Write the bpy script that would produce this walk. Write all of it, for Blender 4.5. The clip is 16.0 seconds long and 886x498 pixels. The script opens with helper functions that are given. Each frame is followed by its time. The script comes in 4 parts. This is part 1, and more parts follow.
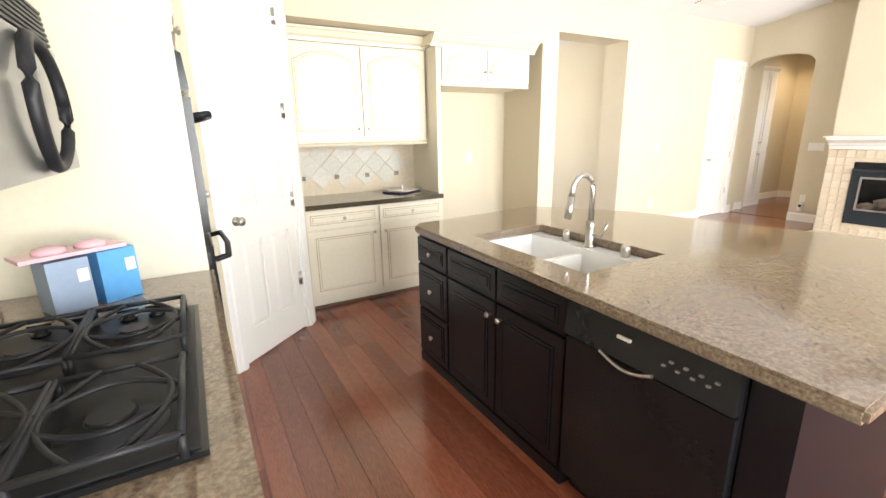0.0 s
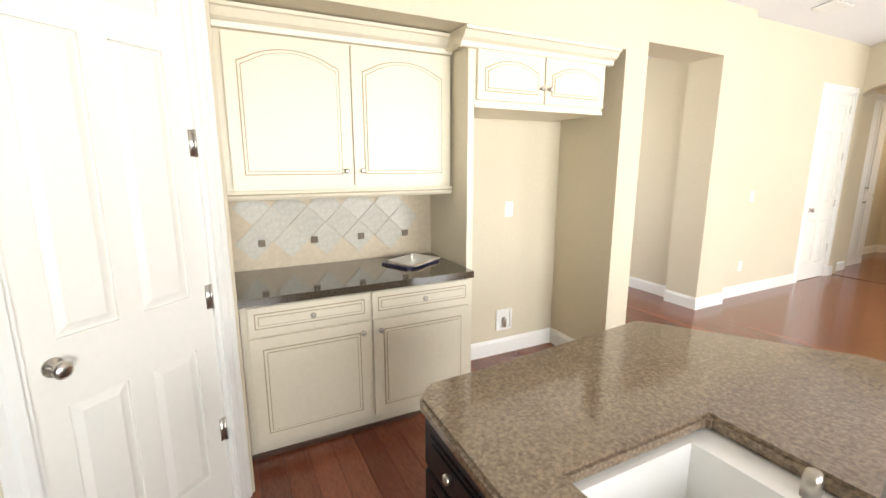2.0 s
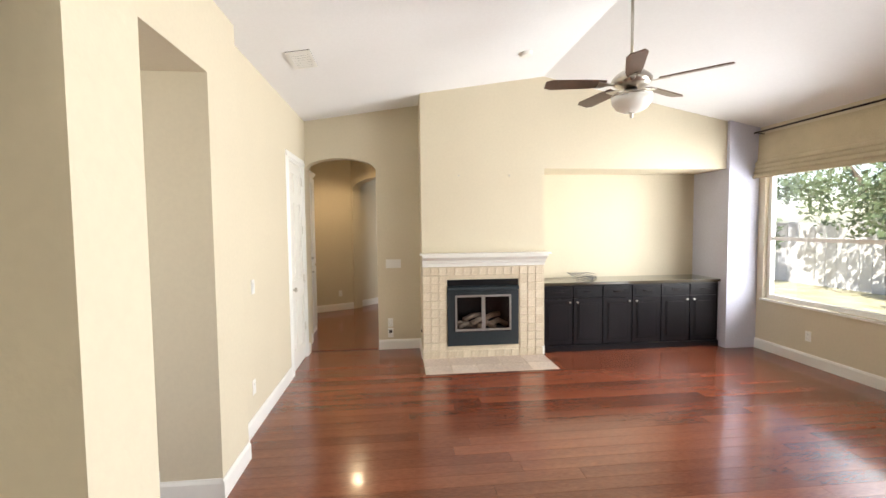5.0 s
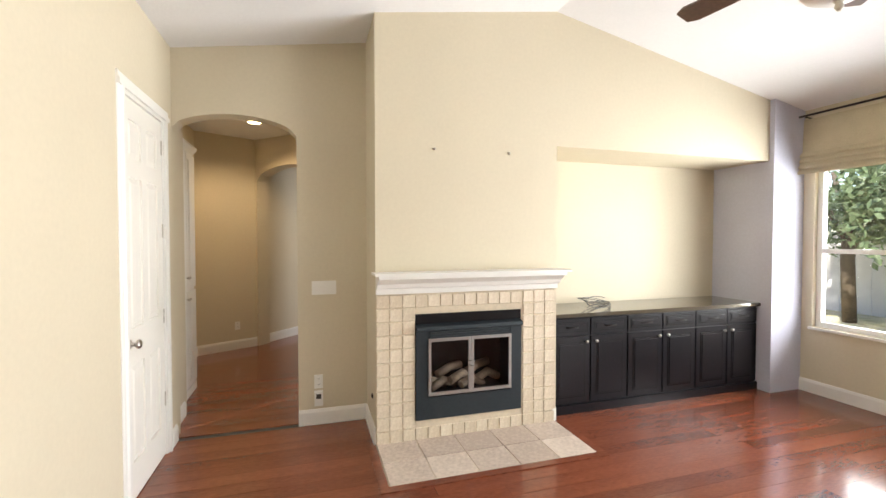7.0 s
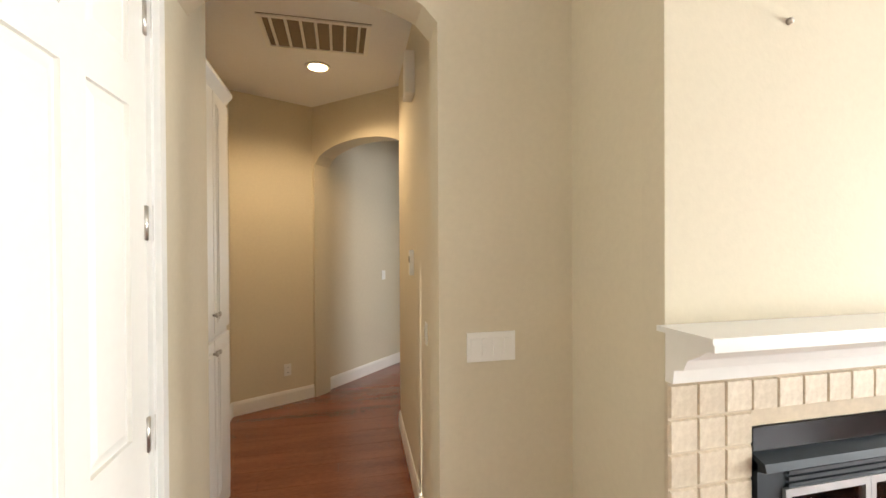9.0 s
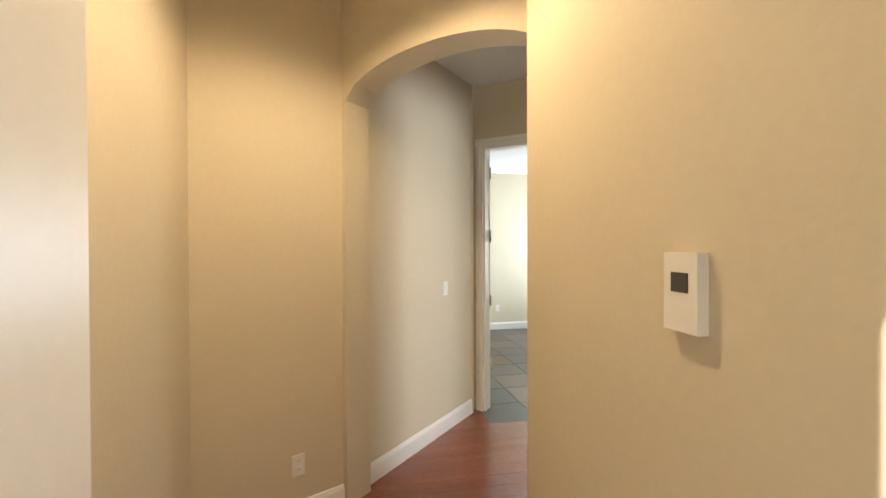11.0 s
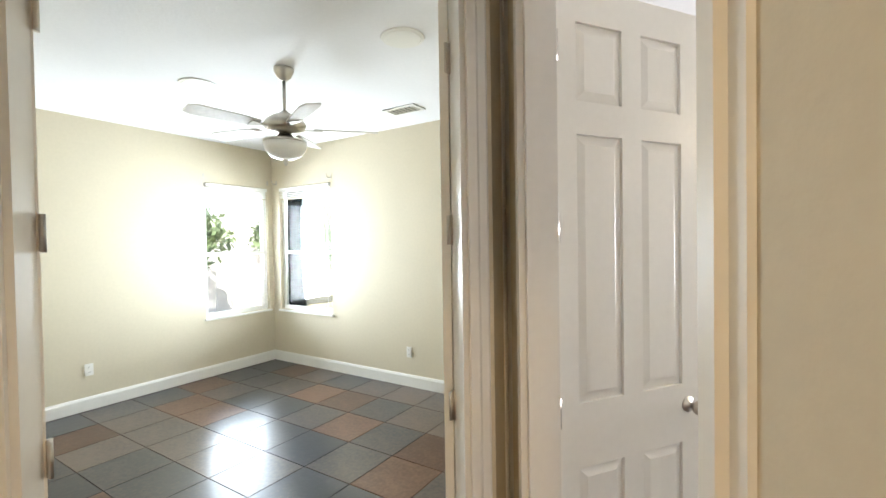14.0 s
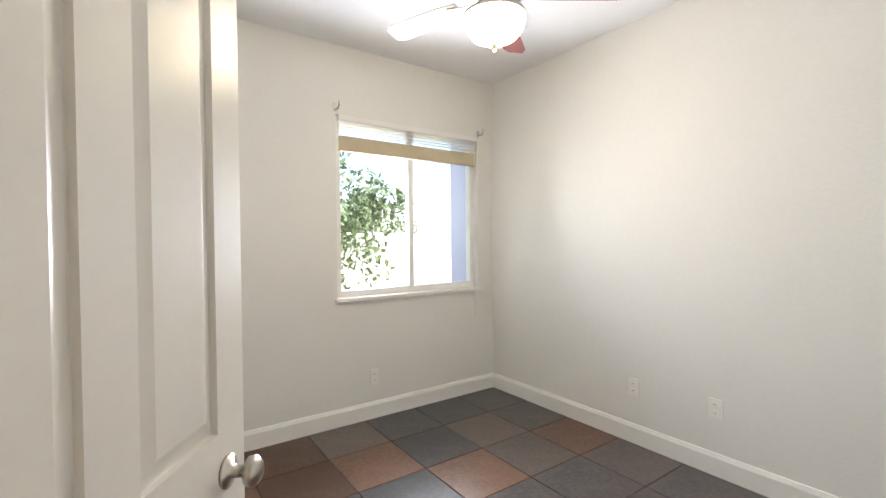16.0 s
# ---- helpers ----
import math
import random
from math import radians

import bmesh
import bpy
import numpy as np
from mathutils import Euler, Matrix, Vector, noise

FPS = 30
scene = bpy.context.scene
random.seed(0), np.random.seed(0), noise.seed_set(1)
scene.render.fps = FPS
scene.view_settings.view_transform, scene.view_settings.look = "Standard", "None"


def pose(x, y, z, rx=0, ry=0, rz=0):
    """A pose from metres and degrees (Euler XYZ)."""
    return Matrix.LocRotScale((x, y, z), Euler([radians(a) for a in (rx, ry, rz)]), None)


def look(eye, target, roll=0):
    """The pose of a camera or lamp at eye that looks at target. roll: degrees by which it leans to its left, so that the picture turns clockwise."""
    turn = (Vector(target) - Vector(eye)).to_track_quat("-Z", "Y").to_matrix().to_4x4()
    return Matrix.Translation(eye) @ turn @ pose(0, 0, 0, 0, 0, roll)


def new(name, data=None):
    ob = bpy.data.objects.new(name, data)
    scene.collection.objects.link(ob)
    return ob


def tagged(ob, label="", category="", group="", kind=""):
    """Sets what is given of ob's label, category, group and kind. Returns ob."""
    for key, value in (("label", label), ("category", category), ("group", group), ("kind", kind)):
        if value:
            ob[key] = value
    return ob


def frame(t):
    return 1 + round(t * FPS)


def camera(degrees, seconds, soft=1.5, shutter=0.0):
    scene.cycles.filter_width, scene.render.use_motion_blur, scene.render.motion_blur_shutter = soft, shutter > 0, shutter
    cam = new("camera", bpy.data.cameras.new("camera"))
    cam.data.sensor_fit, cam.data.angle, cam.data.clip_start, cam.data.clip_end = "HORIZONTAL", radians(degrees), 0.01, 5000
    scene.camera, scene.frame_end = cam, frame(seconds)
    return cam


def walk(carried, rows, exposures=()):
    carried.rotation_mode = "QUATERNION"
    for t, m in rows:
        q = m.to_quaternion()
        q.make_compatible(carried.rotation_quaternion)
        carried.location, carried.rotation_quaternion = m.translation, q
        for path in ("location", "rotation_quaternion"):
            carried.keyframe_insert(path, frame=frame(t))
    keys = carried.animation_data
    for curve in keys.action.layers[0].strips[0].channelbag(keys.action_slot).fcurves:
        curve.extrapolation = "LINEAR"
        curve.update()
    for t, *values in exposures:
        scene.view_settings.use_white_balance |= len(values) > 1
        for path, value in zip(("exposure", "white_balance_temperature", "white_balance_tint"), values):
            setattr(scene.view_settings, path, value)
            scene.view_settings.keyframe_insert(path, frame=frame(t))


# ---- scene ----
cam = camera(90.7, 16.0)
PATH = [
    (0, (1.93, 2.645, 1.443), (2.881, 4.329, 0.934), -1.1),
    (0.5, (2.028, 2.989, 1.421), (2.927, 4.701, 0.909), -0.9),
    (1, (2.242, 3.277, 1.457), (3.066, 5.03, 0.959), -0.8),
    (1.5, (2.424, 3.594, 1.532), (3.215, 5.372, 1.069), -0.5),
    (2, (2.619, 3.967, 1.546), (3.502, 5.719, 1.158), -0.0),
    (2.5, (2.847, 4.345, 1.597), (3.994, 5.958, 1.308), 0.4),
    (3, (2.99, 4.69, 1.63), (4.466, 6.022, 1.43), 0.4),
    (3.5, (3.07, 5.04, 1.594), (4.851, 5.944, 1.462), -0.4),
    (4, (3.45, 5.26, 1.58), (5.377, 5.785, 1.473), -0.3),
    (4.5, (3.833, 5.48, 1.636), (5.826, 5.597, 1.516), -0.6),
    (4.7, (4.028, 5.563, 1.653), (6.024, 5.536, 1.533), -0.7),
    (6.8, (6.157, 5.834, 1.58), (8.071, 5.255, 1.534), -0.1),
    (7, (6.379, 5.859, 1.572), (8.291, 5.273, 1.519), 0.0),
    (7.5, (6.953, 5.968, 1.576), (8.864, 5.378, 1.525), 0.1),
    (8, (7.476, 6.074, 1.576), (9.399, 5.524, 1.535), 0.2),
    (8.5, (8.03, 6.196, 1.56), (9.963, 5.68, 1.532), -0.4),
    (9, (8.542, 6.318, 1.549), (10.489, 5.860, 1.533), -0.3),
    (9.2, (8.72, 6.36, 1.546), (10.667, 5.902, 1.526), -0.4),
    (11.3, (10.876, 6.533, 1.533), (12.836, 6.134, 1.513), -0.1),
    (11.5, (11.059, 6.532, 1.527), (13.015, 6.114, 1.5), 0.5),
    (12, (11.473, 6.413, 1.523), (13.434, 6.024, 1.496), -0.2),
    (12.5, (11.897, 6.37, 1.514), (13.818, 5.812, 1.499), -0.4),
    (13, (12.304, 6.169, 1.538), (14.098, 5.284, 1.521), -0.7),
    (13.5, (12.662, 5.948, 1.566), (14.183, 4.648, 1.537), -0.4),
    (14, (12.983, 5.678, 1.582), (14.054, 3.989, 1.546), -0.9),
    (14.5, (13.214, 5.369, 1.57), (13.712, 3.433, 1.529), -1.0),
    (15, (13.315, 5.127, 1.562), (13.21, 3.131, 1.512), -1.0),
    (15.5, (13.275, 4.886, 1.486), (12.623, 2.996, 1.437), -0.6),
    (16, (13.218, 4.674, 1.369), (12.073, 3.035, 1.334), -0.5),
]
walk(cam, [(t, look(eye, target, roll)) for t, eye, target, roll in PATH], [(0, 1.55), (1.5, 1.35), (3, 1.2), (4.5, 1.0), (7, 1.05), (9, 1.3), (11.5, 1.75), (12.5, 1.4), (13.5, 1.65), (14.5, 1.75), (15, 1.7), (16, 1.7)])

# ---- world, sun, large lights ----
world = bpy.data.worlds.new("world")
scene.world = world
world.use_nodes = True
_wn = world.node_tree
_sky = _wn.nodes.new("ShaderNodeTexSky")
_sky.sky_type, _sky.sun_disc = "NISHITA", False
_sky.sun_elevation, _sky.sun_rotation = radians(50), radians(328)
_wn.links.new(_sky.outputs[0], _wn.nodes["Background"].inputs[0])
_wn.nodes["Background"].inputs[1].default_value = 0.15
_sun = new("sun", bpy.data.lights.new("sun", "SUN"))
_sun.data.energy, _sun.data.angle, _sun.data.color = 5.0, radians(0.5), (1, 0.95, 0.86)
_sun.matrix_world = look((0, 0, 0), (0.35, -0.55, -0.76))


def window_light(x, y, z, w, h, tx, ty, power, color=(0.96, 0.97, 0.97), spread=130):
    lamp = bpy.data.lights.new("window_light", "AREA")
    lamp.shape, lamp.size, lamp.size_y, lamp.energy, lamp.color = "RECTANGLE", w, h, power, color
    lamp.spread = radians(spread)
    ob = new("window_light", lamp)
    ob.matrix_world = look((x, y, z), (x + tx, y + ty, z + 0.10))
    return ob


window_light(8.5, 0.90, 1.45, 1.7, 1.4, 0.3, 1, 60)
window_light(5.7, 0.90, 1.3, 1.8, 2.1, 0.1, 1, 56)
window_light(2.9, 0.90, 1.4, 2.0, 1.6, 0, 1, 38)
window_light(18.26, 2.36, 1.45, 0.75, 1.4, -1, 0, 27, (0.80, 0.91, 1.0), 100)
window_light(17.52, 1.76, 1.45, 0.85, 1.4, 0, 1, 27, (0.80, 0.91, 1.0), 100)
window_light(11.34, 1.46, 1.5, 1.1, 0.9, 0.5, 1, 23, (0.90, 0.92, 1.0))
# added lamp in an unseen opening, to brighten the room beyond
window_light(4.55, 8.4, 1.5, 1.2, 1.3, 1, 0, 11)


def point_lamp(name, x, y, z, power, size, color):
    lamp = bpy.data.lights.new(name, "POINT")
    lamp.energy, lamp.shadow_soft_size, lamp.color = power, size, color
    ob = new(name, lamp)
    ob.location = (x, y, z)
    return ob


_can = bpy.data.lights.new("can_light", "SPOT")
_can.energy, _can.spot_size, _can.spot_blend, _can.color, _can.shadow_soft_size = 30, radians(150), 0.6, (1.0, 0.73, 0.44), 0.06
new("can_light", _can).location = (12.15, 6.48, 2.93)
point_lamp("fan_bulb", 11.79, 3.08, 2.24, 3.5, 0.08, (1.0, 0.8, 0.55))

# ---- materials ----


def material(name, color, rough=0.5, metal=0.0, vary=0.08, scale=6.0, bump=0.0, bump_scale=80.0, second=None, coat=0.0, random_hue=0.0, emit=0.0, stretch=None):
    m = bpy.data.materials.new(name)
    m.use_nodes = True
    n, ln = m.node_tree.nodes, m.node_tree.links
    b = n["Principled BSDF"]
    b.inputs["Roughness"].default_value, b.inputs["Metallic"].default_value = rough, metal
    b.inputs["Coat Weight"].default_value, b.inputs["Coat Roughness"].default_value = coat, 0.08
    tc = n.new("ShaderNodeTexCoord")
    mp = n.new("ShaderNodeMapping")
    if stretch:
        mp.inputs["Scale"].default_value = stretch
    ln.new(tc.outputs["Object"], mp.inputs[0])
    big, fine = n.new("ShaderNodeTexNoise"), n.new("ShaderNodeTexNoise")
    big.inputs["Scale"].default_value, fine.inputs["Scale"].default_value = scale * 0.25, scale * 6
    big.inputs["Detail"].default_value = fine.inputs["Detail"].default_value = 6
    ln.new(mp.outputs[0], big.inputs[0]), ln.new(mp.outputs[0], fine.inputs[0])
    add = n.new("ShaderNodeMath")
    add.operation = "ADD"
    ln.new(big.outputs[0], add.inputs[0]), ln.new(fine.outputs[0], add.inputs[1])
    last = add.outputs[0]
    if random_hue:
        info = n.new("ShaderNodeObjectInfo")
        ma = n.new("ShaderNodeMath")
        ma.operation, ma.inputs[1].default_value = "MULTIPLY_ADD", random_hue
        ln.new(info.outputs["Random"], ma.inputs[0]), ln.new(last, ma.inputs[2])
        sub = n.new("ShaderNodeMath")
        sub.operation, sub.inputs[1].default_value = "SUBTRACT", random_hue / 2
        ln.new(ma.outputs[0], sub.inputs[0])
        last = sub.outputs[0]
    ramp = n.new("ShaderNodeValToRGB")
    half = n.new("ShaderNodeMath")
    half.operation, half.inputs[1].default_value = "MULTIPLY", 0.5
    ln.new(last, half.inputs[0]), ln.new(half.outputs[0], ramp.inputs[0])
    lo = [max(0.0, c * (1 - vary)) for c in color]
    hi = [min(1.0, c * (1 + vary)) for c in (second or color)]
    ramp.color_ramp.elements[0].position, ramp.color_ramp.elements[1].position = 0.35, 0.65
    ramp.color_ramp.elements[0].color, ramp.color_ramp.elements[1].color = (*lo, 1), (*hi, 1)
    ln.new(ramp.outputs[0], b.inputs["Base Color"])
    if bump:
        bn, bt = n.new("ShaderNodeBump"), n.new("ShaderNodeTexNoise")
        bt.inputs["Scale"].default_value, bn.inputs["Strength"].default_value, bn.inputs["Distance"].default_value = bump_scale, bump, 0.004
        ln.new(mp.outputs[0], bt.inputs[0]), ln.new(bt.outputs[0], bn.inputs["Height"]), ln.new(bn.outputs[0], b.inputs["Normal"])
    if emit:
        b.inputs["Emission Color"].default_value = (*color, 1)
        b.inputs["Emission Strength"].default_value = emit
    return m


BEIGE = material("beige_wall_paint", (0.62, 0.555, 0.42), 0.75, vary=0.03, bump=0.12, bump_scale=70)
WHITEW = material("white_wall_paint", (0.74, 0.73, 0.69), 0.75, vary=0.02, bump=0.25, bump_scale=70)
CEIL = material("ceiling_paint", (0.80, 0.80, 0.81), 0.85, vary=0.02, bump=0.3, bump_scale=60)
TRIM = material("white_trim_paint", (0.80, 0.79, 0.75), 0.35, vary=0.02)
DOORP = material("door_paint", (0.80, 0.78, 0.72), 0.3, vary=0.02)
CREAM = material("cream_cabinet_paint", (0.74, 0.68, 0.54), 0.38, vary=0.04)
GLAZE = material("brown_glaze", (0.42, 0.33, 0.20), 0.5, vary=0.1)
BLACKW = material("black_stained_wood", (0.009, 0.008, 0.010), 0.32, vary=0.3, scale=12, coat=0.1)
BLACKP = material("black_gloss_plastic", (0.012, 0.012, 0.013), 0.18, vary=0.1)
IRON = material("cast_iron", (0.018, 0.018, 0.02), 0.45, vary=0.2)
CHAR = material("charcoal_metal", (0.022, 0.03, 0.036), 0.45, metal=0.3, vary=0.15)
NICKEL = material("brushed_nickel", (0.55, 0.52, 0.47), 0.28, metal=1.0, vary=0.05)
STEEL = material("grey_steel", (0.42, 0.42, 0.41), 0.35, metal=0.8, vary=0.05)
WOODF = material("cherry_floor_wood", (0.15, 0.040, 0.020), 0.2, vary=0.15, scale=5, second=(0.225, 0.068, 0.034), coat=0.3, random_hue=0.45, stretch=(6, 0.7, 1), bump=0.05, bump_scale=12)
GRANITE = material("brown_granite", (0.115, 0.078, 0.05), 0.09, vary=0.45, scale=420, second=(0.25, 0.185, 0.125), coat=0.4)
DGRANITE = material("dark_granite", (0.035, 0.028, 0.02), 0.08, vary=0.5, scale=420, second=(0.08, 0.062, 0.042), coat=0.5)
TRAV = material("travertine_tile", (0.62, 0.52, 0.38), 0.5, vary=0.10, scale=9, second=(0.70, 0.62, 0.49), random_hue=0.25, bump=0.3, bump_scale=25)
HEARTH = material("hearth_tile", (0.50, 0.40, 0.33), 0.35, vary=0.12, scale=7, second=(0.62, 0.53, 0.45), random_hue=0.5, bump=0.2, bump_scale=25)
GROUT = material("grout", (0.60, 0.51, 0.38), 0.9, vary=0.1)
DGROUT = material("dark_grout", (0.07, 0.065, 0.06), 0.8, vary=0.1)
SPLASH = material("backsplash_tile", (0.46, 0.43, 0.35), 0.4, vary=0.08, scale=8, second=(0.54, 0.51, 0.44), random_hue=0.3)
ACCENT = material("bronze_accent", (0.10, 0.075, 0.05), 0.35, metal=0.5, vary=0.2)
SLATE = material("slate_tile", (0.055, 0.058, 0.065), 0.28, vary=0.25, scale=7, second=(0.105, 0.080, 0.066), random_hue=0.7, bump=0.3, bump_scale=14, coat=0.1)
RUST = material("rust_slate_tile", (0.095, 0.046, 0.028), 0.3, vary=0.25, scale=7, second=(0.14, 0.075, 0.046), random_hue=0.6, bump=0.3, bump_scale=14)
PORC = material("white_porcelain", (0.86, 0.85, 0.82), 0.12, vary=0.01, coat=0.4)
PLATE = material("white_plastic", (0.80, 0.79, 0.75), 0.35, vary=0.01)
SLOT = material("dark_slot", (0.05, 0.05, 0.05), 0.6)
# brown that stands for the shade inside the return-air duct
DUCT_SHADE = material("brown_duct_shade", (0.20, 0.15, 0.10), 0.8, vary=0.1)
FROST = material("frosted_glass_bowl", (0.85, 0.84, 0.80), 0.3, vary=0.03)
LITBOWL = material("lit_glass_bowl", (1.0, 0.86, 0.62), 0.3, emit=6.0)
LENSLIT = material("lit_lamp_lens", (1.0, 0.72, 0.36), 0.4, emit=6.0)
BLADE = material("walnut_blade", (0.10, 0.055, 0.035), 0.35, vary=0.25, scale=8)
REDBLADE = material("cherry_blade", (0.14, 0.022, 0.014), 0.3, vary=0.2, scale=8)
PALEBLADE = material("pale_blade", (0.62, 0.58, 0.53), 0.4, vary=0.1)
BLUEBOX = material("blue_card", (0.10, 0.36, 0.72), 0.45, vary=0.08)
GREYBOX = material("blue_grey_card", (0.30, 0.38, 0.50), 0.5, vary=0.06)
PINK = material("pink_plastic", (0.75, 0.48, 0.52), 0.25, vary=0.06)
LINEN = material("beige_linen", (0.52, 0.45, 0.31), 0.85, vary=0.1, scale=20, bump=0.3, bump_scale=300)
RODM = material("dark_bronze", (0.02, 0.015, 0.012), 0.4, metal=0.6)
LOG = material("ceramic_log", (0.26, 0.20, 0.15), 0.9, vary=0.5, scale=20, bump=0.8, bump_scale=30)
CORD = material("grey_cable", (0.10, 0.10, 0.095), 0.5)
PAPER = material("magazine_paper", (0.55, 0.45, 0.36), 0.4, vary=0.3, scale=8)
NAVY = material("navy_cover", (0.02, 0.02, 0.06), 0.35)
LEAF = material("leaf", (0.10, 0.14, 0.06), 0.5, vary=0.3, scale=8, second=(0.14, 0.19, 0.09))
BARK = material("bark", (0.12, 0.09, 0.06), 0.9, vary=0.3, bump=0.6)
LAWN = material("dry_lawn", (0.34, 0.34, 0.18), 0.9, vary=0.3, scale=8, second=(0.52, 0.46, 0.32))
FENCE = material("grey_fence_wood", (0.58, 0.57, 0.57), 0.8, vary=0.15, scale=10)
STUCCO = material("pale_stucco", (0.55, 0.56, 0.66), 0.9, vary=0.05, bump=0.4)

for _m, _s in ((BLACKW, 0.22), (BLACKP, 0.35), (IRON, 0.3)):
    _m.node_tree.nodes["Principled BSDF"].inputs["Specular IOR Level"].default_value = _s


def glass_material():
    m = bpy.data.materials.new("window_glass")
    m.use_nodes = True
    n, ln = m.node_tree.nodes, m.node_tree.links
    mix, tr, gl = n.new("ShaderNodeMixShader"), n.new("ShaderNodeBsdfTransparent"), n.new("ShaderNodeBsdfGlossy")
    gl.inputs["Roughness"].default_value = 0.02
    fr = n.new("ShaderNodeFresnel")
    fr.inputs[0].default_value = 1.3
    ln.new(fr.outputs[0], mix.inputs[0]), ln.new(tr.outputs[0], mix.inputs[1]), ln.new(gl.outputs[0], mix.inputs[2])
    ln.new(mix.outputs[0], n["Material Output"].inputs[0])
    return m


GLASS = glass_material()

# ---- building helpers ----


def link_mesh(name, bm, mat, parent=None, label="", bevel=0.0):
    if bevel:
        bmesh.ops.bevel(bm, geom=[e for e in bm.edges if e.calc_face_angle(0) > 0.6], offset=bevel, segments=2, affect="EDGES", clamp_overlap=True)
    me = bpy.data.meshes.new(name)
    bm.to_mesh(me)
    bm.free()
    for mm in (mat if isinstance(mat, (list, tuple)) else [mat]):
        me.materials.append(mm)
    ob = new(name, me)
    if parent:
        ob.parent = parent
    if label:
        ob["label"] = label
    return ob


def part(name, bm, mat, parent, label="", bevel=0.0):
    return link_mesh(name, bm, mat, parent, label, bevel)


def thing(name, m, label, category, group="", kind=""):
    e = new(name)
    e.matrix_world = m
    e.empty_display_size = 0.1
    return tagged(e, label, category, group, kind)


def box(x0, y0, z0, x1, y1, z1, bm=None):
    bm = bm or bmesh.new()
    v = [bm.verts.new(p) for p in ((x0, y0, z0), (x1, y0, z0), (x1, y1, z0), (x0, y1, z0), (x0, y0, z1), (x1, y0, z1), (x1, y1, z1), (x0, y1, z1))]
    for f in ((3, 2, 1, 0), (4, 5, 6, 7), (0, 1, 5, 4), (1, 2, 6, 5), (2, 3, 7, 6), (3, 0, 4, 7)):
        bm.faces.new([v[i] for i in f])
    return bm


def prism(points, axis, a, b, bm=None):
    """Extrudes an outline: axis z (points x, y), y (points x, z) or x (points y, z)."""
    bm = bm or bmesh.new()
    put = {"z": lambda p, c: (p[0], p[1], c), "y": lambda p, c: (p[0], c, p[1]), "x": lambda p, c: (c, p[0], p[1])}[axis]
    lo, hi = [bm.verts.new(put(p, a)) for p in points], [bm.verts.new(put(p, b)) for p in points]
    n = len(points)
    bm.faces.new(lo), bm.faces.new(hi[::-1])
    for i in range(n):
        bm.faces.new((lo[i], hi[i], hi[(i + 1) % n], lo[(i + 1) % n]))
    bmesh.ops.recalc_face_normals(bm, faces=bm.faces[:])
    return bm


def lathe(profile, steps=20, bm=None, at=(0, 0, 0), axis="z"):
    """Turns a profile of (radius, height)."""
    bm = bm or bmesh.new()
    rings = []
    for r, h in profile:
        ring = []
        for i in range(steps):
            a = 2 * math.pi * i / steps
            p = (r * math.cos(a), r * math.sin(a), h)
            p = p if axis == "z" else ((p[0], -p[2], p[1]) if axis == "-y" else (p[2], p[0], p[1]))
            ring.append(bm.verts.new((p[0] + at[0], p[1] + at[1], p[2] + at[2])))
        rings.append(ring)
    for r0, r1 in zip(rings, rings[1:]):
        for i in range(steps):
            bm.faces.new((r0[i], r0[(i + 1) % steps], r1[(i + 1) % steps], r1[i]))
    bm.faces.new(rings[0][::-1]), bm.faces.new(rings[-1])
    bmesh.ops.recalc_face_normals(bm, faces=bm.faces[:])
    for f in bm.faces:
        f.smooth = len(f.verts) == 4
    return bm


def tube(points, radius, bm=None, steps=8):
    bm = bm or bmesh.new()
    pts = [Vector(p) for p in points]
    rings = []
    for i, p in enumerate(pts):
        d = (pts[min(i + 1, len(pts) - 1)] - pts[max(i - 1, 0)]).normalized()
        s = d.cross(Vector((0, 0, 1)) if abs(d.z) < 0.95 else Vector((1, 0, 0))).normalized()
        u = s.cross(d)
        rings.append([bm.verts.new(p + radius * (math.cos(2 * math.pi * k / steps) * s + math.sin(2 * math.pi * k / steps) * u)) for k in range(steps)])
    for r0, r1 in zip(rings, rings[1:]):
        for k in range(steps):
            bm.faces.new((r0[k], r0[(k + 1) % steps], r1[(k + 1) % steps], r1[k])).smooth = True
    bm.faces.new(rings[0][::-1]), bm.faces.new(rings[-1])
    return bm


def along(p, q, z=0.0):
    """Pose whose x runs from p to q and whose y points to the left of it."""
    return Matrix.Translation((p[0], p[1], z)) @ Matrix.Rotation(math.atan2(q[1] - p[1], q[0] - p[0]), 4, "Z")


